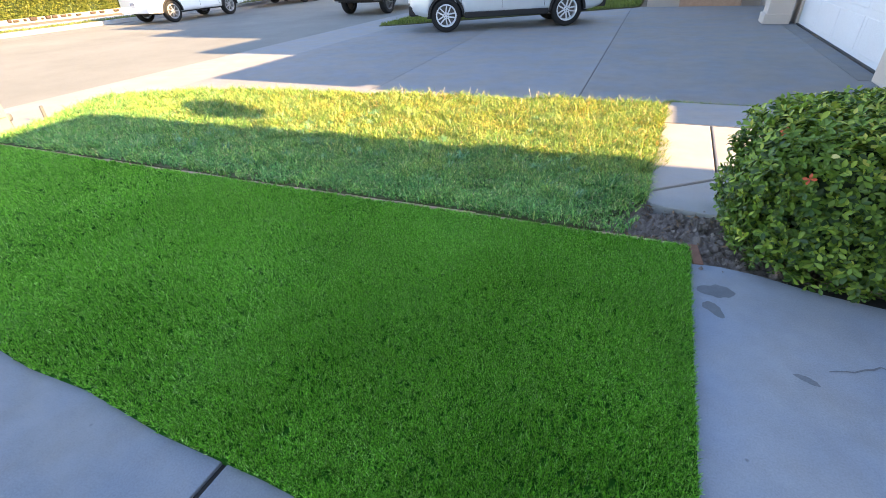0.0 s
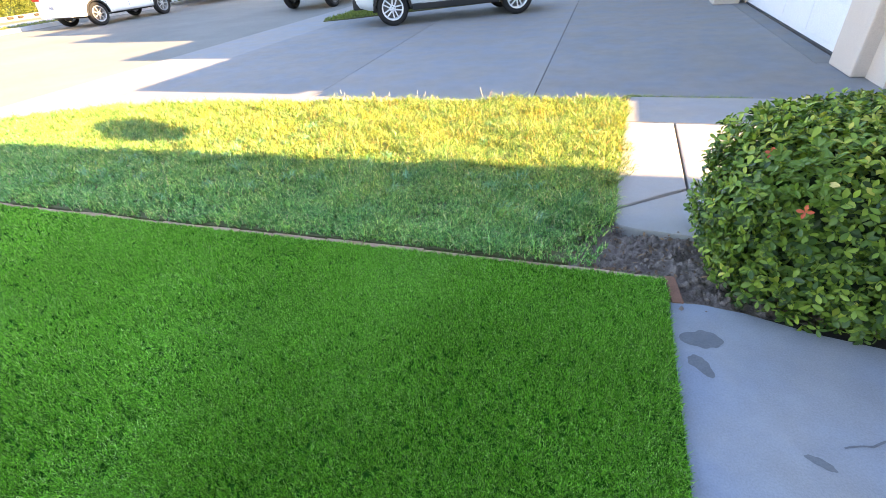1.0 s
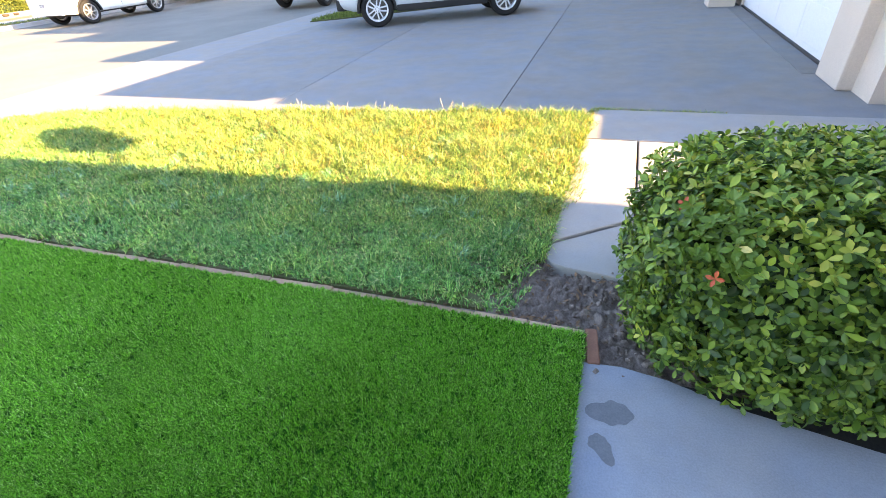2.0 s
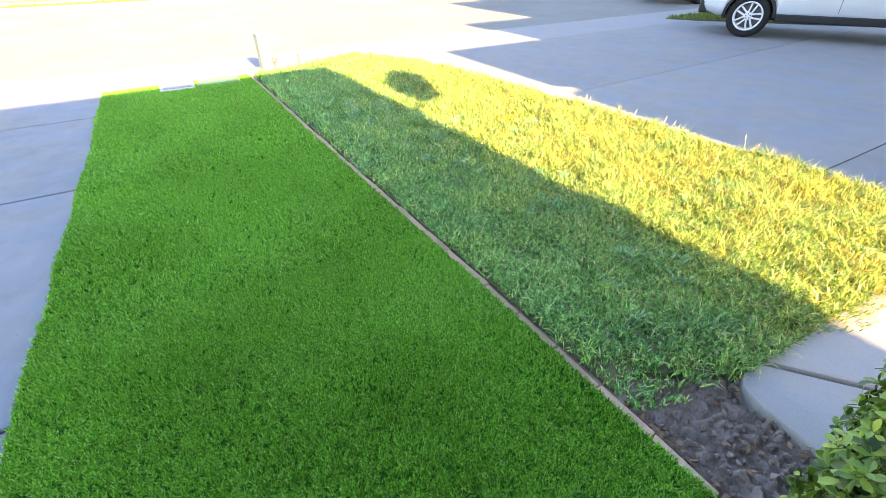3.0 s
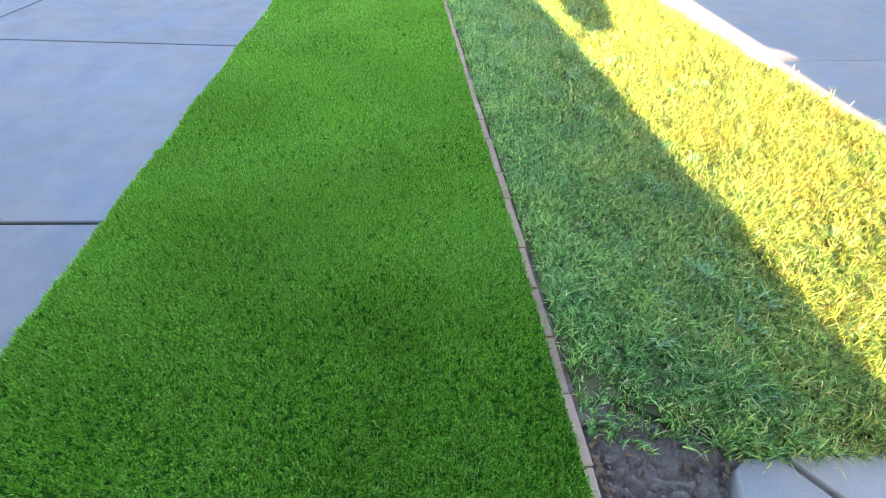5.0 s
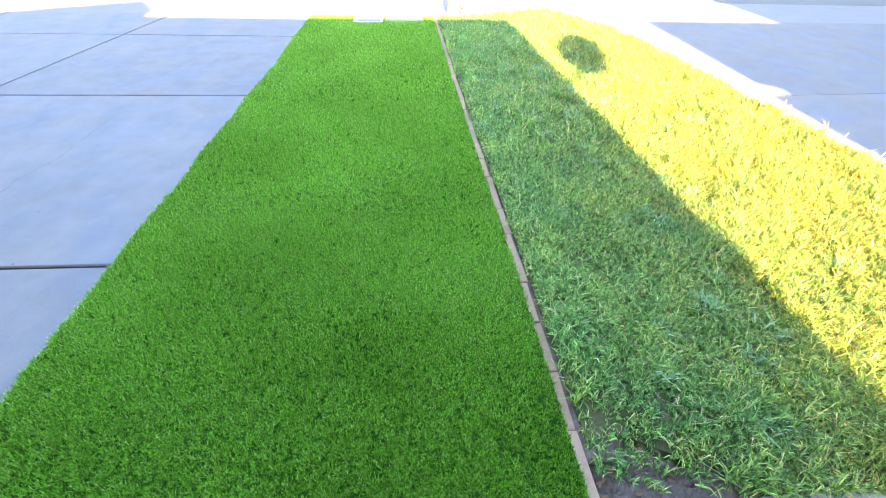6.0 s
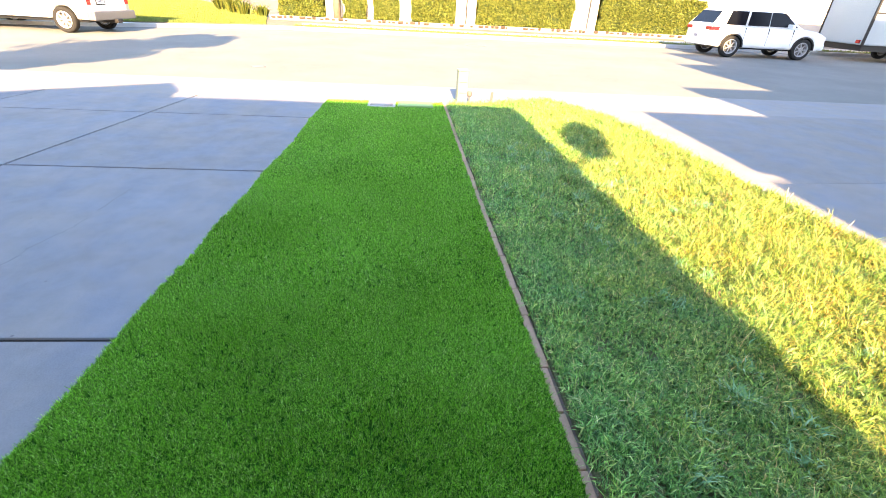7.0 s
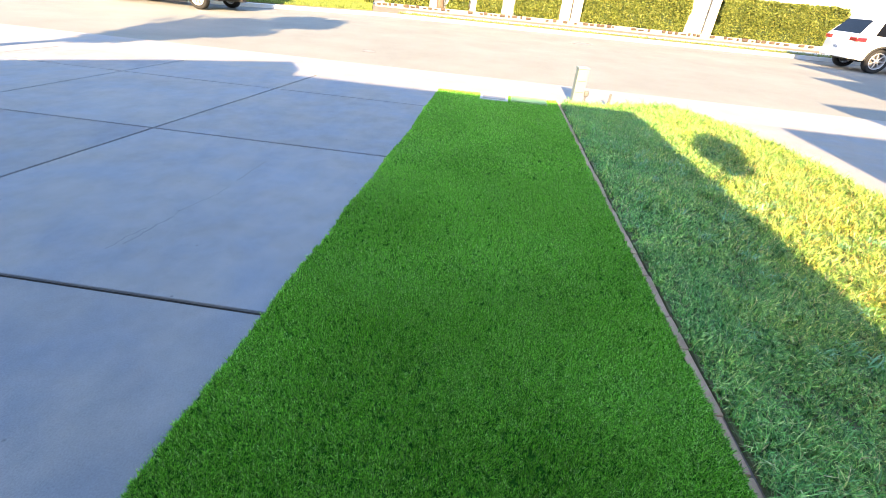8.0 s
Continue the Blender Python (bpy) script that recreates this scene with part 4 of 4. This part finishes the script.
def car(name, label, m, paint, length, width, wheelbase, front_over, r, top, belt, hood, cabin, rim_mat, spokes, group="", sill=0.30, cladding=True, arch=1.17):
    """A car with its nose to +x. hood: (x, z) of the body's upper line; cabin: (x, z) of the roof's line; both from the rear to the nose."""
    c = tagged(empty(name), label, "car", group)
    xf = length / 2 - front_over
    xr = xf - wheelbase
    hw = width / 2
    ra = r * arch
    xs = sorted(set([round(-length / 2 + length * i / 56, 4) for i in range(57)] + [round(q + ra * math.cos(math.pi * j / 12), 4) for q in (xf, xr) for j in range(13)]))

    def low(x):
        z = sill if -length / 2 + 0.35 < x < length / 2 - 0.35 else sill + 0.10 * min(1, (abs(x) - length / 2 + 0.35) / 0.35)
        for q in (xf, xr):
            if abs(x - q) < ra:
                z = max(z, r + math.sqrt(max(0, ra * ra - (x - q) ** 2)))
        return z

    secs = []
    for x in xs:
        e = max(0.0, (abs(x) - (length / 2 - 0.75)) / 0.75)
        w = hw * (1 - 0.16 * e ** 2.2)
        zt = interp(x, hood)
        zb = min(low(x), zt - 0.06)
        q = zt - zb
        half = [(w * 0.965, zb), (w * 0.995, zb + q * 0.16), (w, zb + q * 0.42), (w * 0.985, zb + q * 0.66), (w * 0.965, zb + q * 0.86), (w * 0.93, zt - 0.015), (w * 0.84, zt + 0.012), (w * 0.4, zt + 0.03)]
        secs.append([(x, -y, z) for y, z in half] + [(x, y, z) for y, z in half[::-1]])
    body = part("body", loft(secs), paint, c, smooth=True)
    # cabin
    cs = []
    x0, x1 = cabin[0][0], cabin[-1][0]
    cx = [x0 + (x1 - x0) * i / 30 for i in range(31)]
    for x in cx:
        zt = interp(x, cabin)
        zb = interp(x, hood) - 0.03
        zt = max(zt, zb + 0.02)
        f = min(1, (zt - zb) / (top - belt))
        wb, wt = hw * 0.915, hw * (0.915 - 0.19 * f)
        half = [(wb, zb), (wt + 0.03, zt - 0.08 * f), (wt - 0.05, zt - 0.015 * f), (wt * 0.5, zt + 0.012)]
        cs.append([(x, -y, z) for y, z in half] + [(x, y, z) for y, z in half[::-1]])
    part("roof", loft(cs), paint, c, smooth=True)
    # glass
    z0, z1 = belt + 0.05, top - 0.13
    slope = hw * 0.19 * 0.72 / (top - belt)

    def pane(nm, a0, a1, b0, b1, s):
        """A side pane: lower edge from a0 to a1, upper edge from b0 to b1, on the side s."""
        bm = bmesh.new()
        yl, yu = hw * 0.915 - slope * (z0 - belt) + 0.006, hw * 0.915 - slope * (z1 - belt) + 0.006
        lo = [(a0, s * yl, z0), (a1, s * yl, z0), (b1, s * yu, z1), (b0, s * yu, z1)]
        loft([[(x, y, z) for x, y, z in lo], [(x, y - s * 0.02, z) for x, y, z in lo]], bm)
        part(nm, bm, M_GLASSDK, c, "dark tinted glass")

    xa, xb = cabin[0][0] + 0.10, cabin[-1][0] - 0.10
    n = len(cabin)
    ru, fu = cabin[1][0], cabin[-2][0]
    mid = xr + wheelbase * 0.46
    for s in (-1, 1):
        pane("front_window", mid + 0.025, xb - 0.16, mid + 0.025, fu - 0.06, s)
        pane("rear_window", mid - 0.90, mid - 0.025, mid - 0.84, mid - 0.025, s)
        if mid - 1.0 - ru > 0.35:
            pane("quarter_window", ru + 0.12, mid - 1.0, ru + 0.30, mid - 0.95, s)
        # doors: thin dark gaps, handles, mirror, sill
        for gx in (mid, mid - 0.98, xf - ra - 0.13):
            part("door_gap", box(gx - 0.004, s * hw * 0.9, sill + 0.12, gx + 0.004, s * (hw + 0.002), belt - 0.03), M_BLACKPL, body)
        for gx in (mid - 0.22, mid - 0.98 - 0.14 + 0.02):
            part("door_handle", box(gx - 0.11, s * (hw * 0.965), belt - 0.15, gx + 0.09, s * (hw + 0.035), belt - 0.115, 0.01), paint, body)
        mr = box(xb - 0.62, s * (hw * 0.9), belt + 0.02, xb - 0.48, s * (hw + 0.20), belt + 0.17, 0.03)
        part("wing_mirror", mr, paint, c)
        if cladding:
            part("sill_cladding", box(xr + ra + 0.02, s * (hw * 0.80), sill - 0.06, xf - ra - 0.02, s * (hw + 0.012), sill + 0.07, 0.02), M_BLACKPL, c, "black plastic sill")
        for q in (xf, xr):
            part("wheel_arch", loft([[(q + rad * math.cos(math.pi * j / 14), yy, r + rad * math.sin(math.pi * j / 14)) for j in range(15)] + [(q + (rad - 0.05) * math.cos(math.pi * j / 14), yy, r + (rad - 0.05) * math.sin(math.pi * j / 14)) for j in range(14, -1, -1)]
                                     for rad, yy in ((ra + 0.015, s * hw * 0.7), (ra + 0.015, s * (hw + 0.006)))]), M_BLACKPL, c)
            wheel(c, q, s * (hw - 0.13), r, 0.235, s, rim_mat, spokes)
        part("headlight", box(length / 2 - 0.42, s * hw * 0.55, interp(length / 2 - 0.2, hood) - 0.26, length / 2 - 0.06, s * hw * 0.90, interp(length / 2 - 0.2, hood) - 0.07, 0.03), M_CLEARLENS, c)
        part("tail_light", box(-length / 2 - 0.012, s * hw * 0.52, belt - 0.17, -length / 2 + 0.34, s * hw * 0.945, belt - 0.03, 0.03), M_REDLENS, c, "red tail light")
        part("roof_rail", tube([(ru + 0.1, s * hw * 0.70, top - 0.02), (ru + 0.25, s * hw * 0.70, top + 0.045), (fu - 0.3, s * hw * 0.70, top + 0.045), (fu - 0.1, s * hw * 0.70, top - 0.02)], 0.018, 0.018), paint, c)
    # panes front and rear
    for nm, (xl, zl), (xu, zu) in (("windscreen", cabin[-1], cabin[-2]), ("rear_screen", cabin[0], cabin[1])):
        d = Vector((xu - xl, 0, zu - zl)).normalized()
        nrm = Vector((-d.z, 0, d.x)) if xl < 0 else Vector((d.z, 0, -d.x))
        if nrm.x * xl < 0:
            nrm = -nrm
        a, b = Vector((xl, 0, zl)) + d * 0.16, Vector((xu, 0, zu)) - d * 0.10
        if zl < belt:
            a = Vector((xl, 0, zl)) + d * ((belt - zl + 0.08) / max(0.2, d.z))
        quad = [(a.x, -hw * 0.80, a.z), (a.x, hw * 0.80, a.z), (b.x, hw * 0.68, b.z), (b.x, -hw * 0.68, b.z)]
        part(nm, loft([[(x + nrm.x * k, y, z + nrm.z * k) for x, y, z in quad] for k in (-0.02, 0.012)]), M_GLASSDK, c, "dark tinted glass")
    fl = length / 2
    for s, nm in ((1, "front_bumper"), (-1, "rear_bumper")):
        xo = s * fl
        bm = box(min(xo - s * 0.38, xo + s * 0.035), -hw * 0.86, sill + 0.02, max(xo - s * 0.38, xo + s * 0.035), hw * 0.86, sill + 0.26, 0.05)
        part(nm, bm, M_BLACKPL if cladding else paint, c, "dark plastic bumper" if cladding else "")
        p = part("plate", box(min(xo, xo + s * 0.05), -0.16, sill + 0.27, max(xo, xo + s * 0.05), 0.16, sill + 0.43, 0.005), M_PLATE, c)
        for k in range(5):
            part("plate_bar", box(min(xo + s * 0.05, xo + s * 0.053), -0.115 + k * 0.05, sill + 0.31, max(xo + s * 0.05, xo + s * 0.053), -0.09 + k * 0.05, sill + 0.39), M_BARS, p)
    part("grille", box(fl - 0.12, -hw * 0.5, sill + 0.42, fl + 0.012, hw * 0.5, interp(fl - 0.2, hood) - 0.1, 0.02), M_BLACKPL, c)
    part("underbody", box(-fl + 0.4, -hw * 0.78, sill - 0.06, fl - 0.4, hw * 0.78, sill + 0.08, 0.02), M_BLACKPL, c)
    for q in (xf, xr):
        part("axle", tube([(q, -hw * 0.8, r), (q, hw * 0.8, r)], 0.05, 0.05), M_BLACKPL, c)
    c.matrix_world = m
    return c


# the compact SUV on the neighbour's driveway
car("suv", "silver crossover parked on the neighbour's shaded driveway", pose(-3.9, 12.85, 0, 0, 0, 25.5), M_CARSILVER, 4.77, 1.86, 2.95, 0.95, 0.37, 1.72, 1.06,
    [(-2.39, 0.98), (-2.2, 1.06), (0.9, 1.04), (1.3, 1.0), (1.9, 0.92), (2.25, 0.80), (2.39, 0.66)],
    [(-2.3, 1.06), (-1.85, 1.66), (-0.9, 1.72), (0.0, 1.70), (0.35, 1.62), (1.25, 1.03)], M_ALLOY, 5, sill=0.36)
# the large white SUV across the street
car("suv", "large white sport utility car parked at the far kerb", pose(-18.3, 15.40, -0.03, 0, 0, 90) @ Matrix.Scale(0.94, 4), M_CARWHITE, 5.0, 1.93, 3.04, 0.98, 0.40, 1.80, 1.13,
    [(-2.55, 1.0), (-2.4, 1.12), (0.9, 1.13), (1.4, 1.12), (2.0, 1.06), (2.4, 0.95), (2.55, 0.72)],
    [(-2.48, 1.12), (-2.05, 1.72), (-1.0, 1.80), (0.1, 1.78), (0.5, 1.68), (1.35, 1.12)], M_GREYALLOY, 7, sill=0.38, cladding=False)
# the grey car up the street
car("pickup", "grey pickup parked at the near kerb, nose towards us", pose(-10.2, 18.1, -0.03, 0, 0, -90), M_CARGREY, 5.2, 1.9, 3.2, 0.95, 0.41, 1.85, 1.15,
    [(-2.6, 1.05), (0.6, 1.13), (1.2, 1.12), (2.2, 1.05), (2.5, 0.98), (2.6, 0.72)],
    [(-1.2, 1.10), (-0.9, 1.75), (-0.3, 1.84), (0.2, 1.82), (0.5, 1.72), (1.2, 1.13)], M_DARKALLOY, 6, sill=0.46)

# ---- the white van ----
van = tagged(empty("van"), "white cargo van parked at the far kerb", "van")
VL, VW = 5.4, 1.98
secs = []
vr, vra = 0.38, 0.47
for x in sorted([round(-VL / 2 + VL * i / 50, 4) for i in range(51)] + [round(q + vra * math.cos(math.pi * j / 12), 4) for q in (-1.80, 1.55) for j in range(13)]):
    zb = 0.42
    for q in (-1.80, 1.55):
        if abs(x - q) < vra:
            zb = max(zb, vr + math.sqrt(max(0, vra * vra - (x - q) ** 2)))
    zt = interp(x, [(-2.7, 1.98), (-2.62, 2.05), (1.0, 2.08), (1.3, 1.95), (2.0, 1.15), (2.6, 1.0), (2.7, 0.8)])
    w = VW / 2
    half = [(w * 0.97, zb), (w, zb + (zt - zb) * 0.3), (w * 0.98, zb + (zt - zb) * 0.6), (w * 0.90, zt - 0.12), (w * 0.8, zt - 0.02), (w * 0.4, zt + 0.02)]
    secs.append([(x, -y, z) for y, z in half] + [(x, y, z) for y, z in half[::-1]])
vb = part("body", loft(secs), M_CARWHITE, van, smooth=True)
for s in (-1, 1):
    for q in (-1.80, 1.55):
        wheel(van, q, s * (VW / 2 - 0.12), vr, 0.22, s, M_STEELWHEEL, 8, 0.64)
    part("tail_light", box(-2.725, s * 0.80, 0.84, -2.60, s * 0.965, 1.22, 0.02), M_REDLENS, van, "red tail light")
    part("rear_door", box(-2.73, s * 0.02, 0.62, -2.69, s * 0.78, 1.92, 0.015), M_CARWHITE, van)
    part("rear_window", box(-2.738, s * 0.14, 1.25, -2.72, s * 0.68, 1.75, 0.004), M_GLASSDK, van, "dark glass")
    part("side_moulding", box(-2.4, s * 0.97, 0.80, 1.2, s * 1.003, 0.86, 0.008), M_CARWHITE, van)
    part("hinge", box(-2.745, s * 0.76, 1.0, -2.70, s * 0.80, 1.12, 0.008), M_CHROME, van)
part("rear_bumper", box(-2.88, -0.98, 0.40, -2.62, 0.98, 0.66, 0.03), M_BUMPER, van, "grey metal bumper")
part("tow_hitch", box(-2.98, -0.12, 0.30, -2.5, 0.12, 0.42, 0.02), M_BLACKPL, van)
vp = part("plate", box(-2.748, 0.22, 0.86, -2.73, 0.56, 1.04, 0.004), M_PLATE, van)
part("plate_frame", box(-2.744, 0.19, 0.83, -2.728, 0.59, 1.07, 0.004), M_BLACKPL, van)
for k in range(5):
    part("plate_bar", box(-2.751, 0.26 + 0.055 * k, 0.91, -2.746, 0.285 + 0.055 * k, 1.0), M_BARS, vp)
part("underbody", box(-2.5, -0.8, 0.32, 2.5, 0.8, 0.5, 0.02), M_BLACKPL, van)
van.matrix_world = pose(-16.55, -10.15, -0.03, 0, 0, -97) @ Matrix.Scale(0.95, 4)

# ---- the box trailer behind the white SUV ----
trl = tagged(empty("trailer"), "pale grey box trailer with dark trim parked at the kerb", "trailer")
part("box_body", box(-3.6, -1.15, 0.62, 3.6, 1.15, 3.3, 0.05), M_TRAILER, trl)
part("chassis", box(-3.5, -1.05, 0.40, 3.9, 1.05, 0.63, 0.02), M_BLACKPL, trl)
for s in (-1, 1):
    part("corner_trim", box(-3.63, s * 1.10, 0.62, -3.55, s * 1.175, 3.3, 0.01), M_BLACKPL, trl)
    for gx in (-1.95, 0.4, 2.4):
        part("panel_seam", box(gx - 0.03, s * 1.15, 0.64, gx + 0.03, s * 1.158, 3.26), M_BLACKPL, trl)
    part("belt_trim", box(-3.55, s * 1.15, 1.72, -1.98, s * 1.16, 1.78), M_BLACKPL, trl)
    part("tail_light", box(-3.66, s * 0.85, 0.68, -3.6, s * 1.02, 0.80, 0.01), M_REDLENS, trl)
    for gx in (-0.55, 0.45):
        wheel(trl, gx, s * 1.02, 0.36, 0.22, s, M_STEELWHEEL, 8, 0.62)
    for k, (gx, ln) in enumerate(((-1.55, 0.22), (-1.25, 0.16), (-1.02, 0.26), (-0.66, 0.2))):
        part("lettering", box(gx, s * 1.15, 1.32 + 0.03 * (k % 2), gx + ln, s * 1.157, 1.42), M_BARS, trl, "dark illegible lettering")
    part("stripe", prism([(-1.8, 0.85), (0.2, 1.0), (0.2, 1.06), (-1.8, 0.92)], 1.15, 1.157, 0, None, pose(0, 0, 0, 90) if s < 0 else pose(0, 0, 0, 90) @ Matrix.Scale(-1, 4, (0, 0, 1))), M_DARKALLOY, trl)
trl.matrix_world = pose(-19.0, 23.2, -0.03, 0, 0, 90)

# ---- small things by the street ----
ped = tagged(empty("utility_pedestal", pose(-6.98, 2.78, 0, 0, 0, 8)), "grey-green plastic utility pedestal at the lawn's end", "pedestal")
part("shell", box(-0.075, -0.08, -0.02, 0.075, 0.08, 0.51, 0.012), M_PEDESTAL, ped)
part("cap", box(-0.083, -0.088, 0.51, 0.083, 0.088, 0.54, 0.012), M_PEDESTAL, ped)
for z in (0.18, 0.34):
    part("groove", box(0.073, -0.06, z, 0.078, 0.06, z + 0.012), M_DARKALLOY, ped)
tap = tagged(empty("water_valve", pose(-7.05, 2.92, 0)), "small dark metal water valve on a pipe", "valve")
part("pipe", tube([(0, 0, -0.05), (0, 0, 0.2)], 0.012, 0.012), M_BUMPER, tap)
part("valve_body", lathe([(0.03, 0.11), (0.045, 0.13), (0.045, 0.18), (0.03, 0.2)], 12), M_BUMPER, tap)
pp = tagged(empty("marker_post", pose(-7.03, 3.28, 0)), "short grey marker post in the grass", "post")
part("stake", tube([(0, 0, -0.05), (0.01, 0.01, 0.2)], 0.022, 0.02), M_BUMPER, pp)
meter = tagged(empty("water_meter_box", pose(-6.70, 1.52, 0.0)), "concrete water meter box with a flat lid", "meter box")
part("frame", box(-0.25, -0.21, -0.06, 0.25, 0.21, 0.035, 0.008), M_CURB, meter)
part("lid", box(-0.21, -0.17, 0.034, 0.21, 0.17, 0.043, 0.004), M_WALKSLAB, meter)
vbx = tagged(empty("valve_box", pose(-6.66, 2.04, 0.0)), "green plastic irrigation valve box lid", "valve box")
part("lid", box(-0.17, -0.25, -0.04, 0.17, 0.25, 0.045, 0.008), M_GREENLID, vbx)
part("rim", box(-0.19, -0.27, -0.05, 0.19, 0.27, 0.034, 0.006), M_GREENLID, vbx)

# ---- stains, cracks and leaves on the concrete ----
def blot(name, x, y, rx, ry, turn, material, label, seed, z=0.0014, tail=0.0):
    bm = bmesh.new()
    r = random.Random(seed)
    ph = [r.uniform(0, 6.28) for _ in range(4)]
    vs = []
    for k in range(36):
        a = 2 * math.pi * k / 36
        q = 1 + 0.08 * math.sin(2 * a + ph[0]) + 0.07 * math.sin(3 * a + ph[1]) + 0.06 * math.sin(7 * a + ph[2])
        q += tail * max(0, math.cos(a)) ** 8
        vs.append(bm.verts.new((rx * q * math.cos(a), ry * q * math.sin(a), 0)))
    bm.faces.new(vs)
    ob = tagged(obj(name, bm, material), label, "stain", kind="structure")
    ob.matrix_world = pose(x, y, z, 0, 0, turn)


blot("stain", 0.512, 2.24, 0.060, 0.058, 185, M_WET, "damp dark spot on the concrete", 1, tail=0.9)
blot("stain", 0.462, 2.095, 0.040, 0.036, 300, M_WET, "damp dark spot on the concrete", 2, 0.0018, tail=1.3)
blot("stain", 0.79, 1.722, 0.042, 0.018, -25, M_WET, "damp dark spot on the concrete", 3)


def crack(pts, w=0.0013, z=0.0016, material=M_JOINT, label="hairline crack in the concrete"):
    bm = bmesh.new()
    r = random.Random(len(pts))
    fine = []
    for a, b in zip(pts, pts[1:]):
        for k in range(8):
            f = k / 8
            fine.append((a[0] + (b[0] - a[0]) * f + r.gauss(0, 0.006), a[1] + (b[1] - a[1]) * f + r.gauss(0, 0.006)))
    lo = [bm.verts.new((x, y - w * r.uniform(0.4, 1), z)) for x, y in fine]
    hi = [bm.verts.new((x, y + w * r.uniform(0.4, 1), z)) for x, y in fine]
    for i in range(len(fine) - 1):
        bm.faces.new((lo[i], lo[i + 1], hi[i + 1], hi[i]))
    tagged(obj("crack", bm, material), label, "crack", kind="structure")


SCUFF = "shallow grey scuff across the driveway slab"
crack([(-3.10, -0.37), (-2.85, -0.375), (-2.62, -0.37)], 0.008, 0.0016, M_WET, SCUFF)
crack([(-2.52, -0.38), (-2.35, -0.39), (-2.10, -0.46), (-1.98, -0.47)], 0.006, 0.0016, M_WET, SCUFF)
crack([(-1.98, -0.46), (-1.85, -0.48), (-1.55, -0.50)], 0.009, 0.0016, M_WET, SCUFF)
crack([(-1.80, -0.52), (-1.66, -0.55), (-1.50, -0.55)], 0.006, 0.0016, M_WET, SCUFF)
crack([(-18.74, 7.77), (-18.95, 8.9), (-19.23, 10.33)], 0.035, -0.027, M_JOINT, "dark tar seam in the road")
crack([(0.88, 1.80), (1.1, 1.90), (1.4, 1.84), (1.9, 1.86)], 0.006, 0.0016, M_WET, SCUFF)

# ---- litter along the bricks, covers in the road ----
rs = random.Random(31)
vs, ts = [], []
for k in range(520):
    if k < 330:
        x = rs.uniform(-6.6, 0.3)
        y, z = float(np.interp(x, (-6.8, -3.0, -1.2, 0.4), (2.50, 2.572, 2.622, 2.638))) + 0.035 + abs(rs.gauss(0, 0.02)), 0.004
    elif k < 440:
        x, y, z = rs.uniform(-0.25, 0.6), rs.uniform(2.68, 3.15), 0.006
    else:
        x, y, z = rs.uniform(-6.0, 0.1), rs.uniform(2.8, 5.2), 0.05
    m = pose(x, y, z, rs.uniform(-35, 35), rs.uniform(-35, 35), rs.uniform(0, 360)) @ Matrix.Scale(rs.uniform(0.010, 0.024), 4)
    i = len(vs)
    vs += [tuple(m @ Vector(p)) for p in ((-1, 0, 0), (0, 0.35, 0.12), (1, 0, 0), (0.1, -0.4, 0.08))]
    ts += [(i, i + 1, i + 2), (i, i + 2, i + 3)]
tagged(raw_mesh("leaf_litter", np.array(vs), np.array(ts), M_LITTER), "scattered dry brown leaf bits along the bricks", "litter", kind="stuff")
st = tagged(empty("straw"), "pale dry straw lying on the soil", "straw")
part("stalk", tube([(-0.01, 3.04, 0.034), (0.04, 3.09, 0.036), (0.10, 3.15, 0.030)], 0.0013, 0.0015, 5), M_SEED, st)
for x, y, r, lab in ((-10.3, -1.4, 0.13, "small iron valve cover in the road"), (-17.4, 4.3, 0.33, "round brown iron manhole cover in the road")):
    mc = tagged(empty("manhole_cover", pose(x, y, -0.03)), lab, "manhole cover")
    part("ring", lathe([(r * 1.15, -0.02), (r * 1.15, 0.006), (r * 1.02, 0.008), (r * 1.02, -0.02)], 28), M_DARKALLOY, mc)
    part("lid", lathe([(r, -0.02), (r, 0.004), (r * 0.9, 0.007), (r * 0.02, 0.007)], 28), M_DARKCONC, mc)
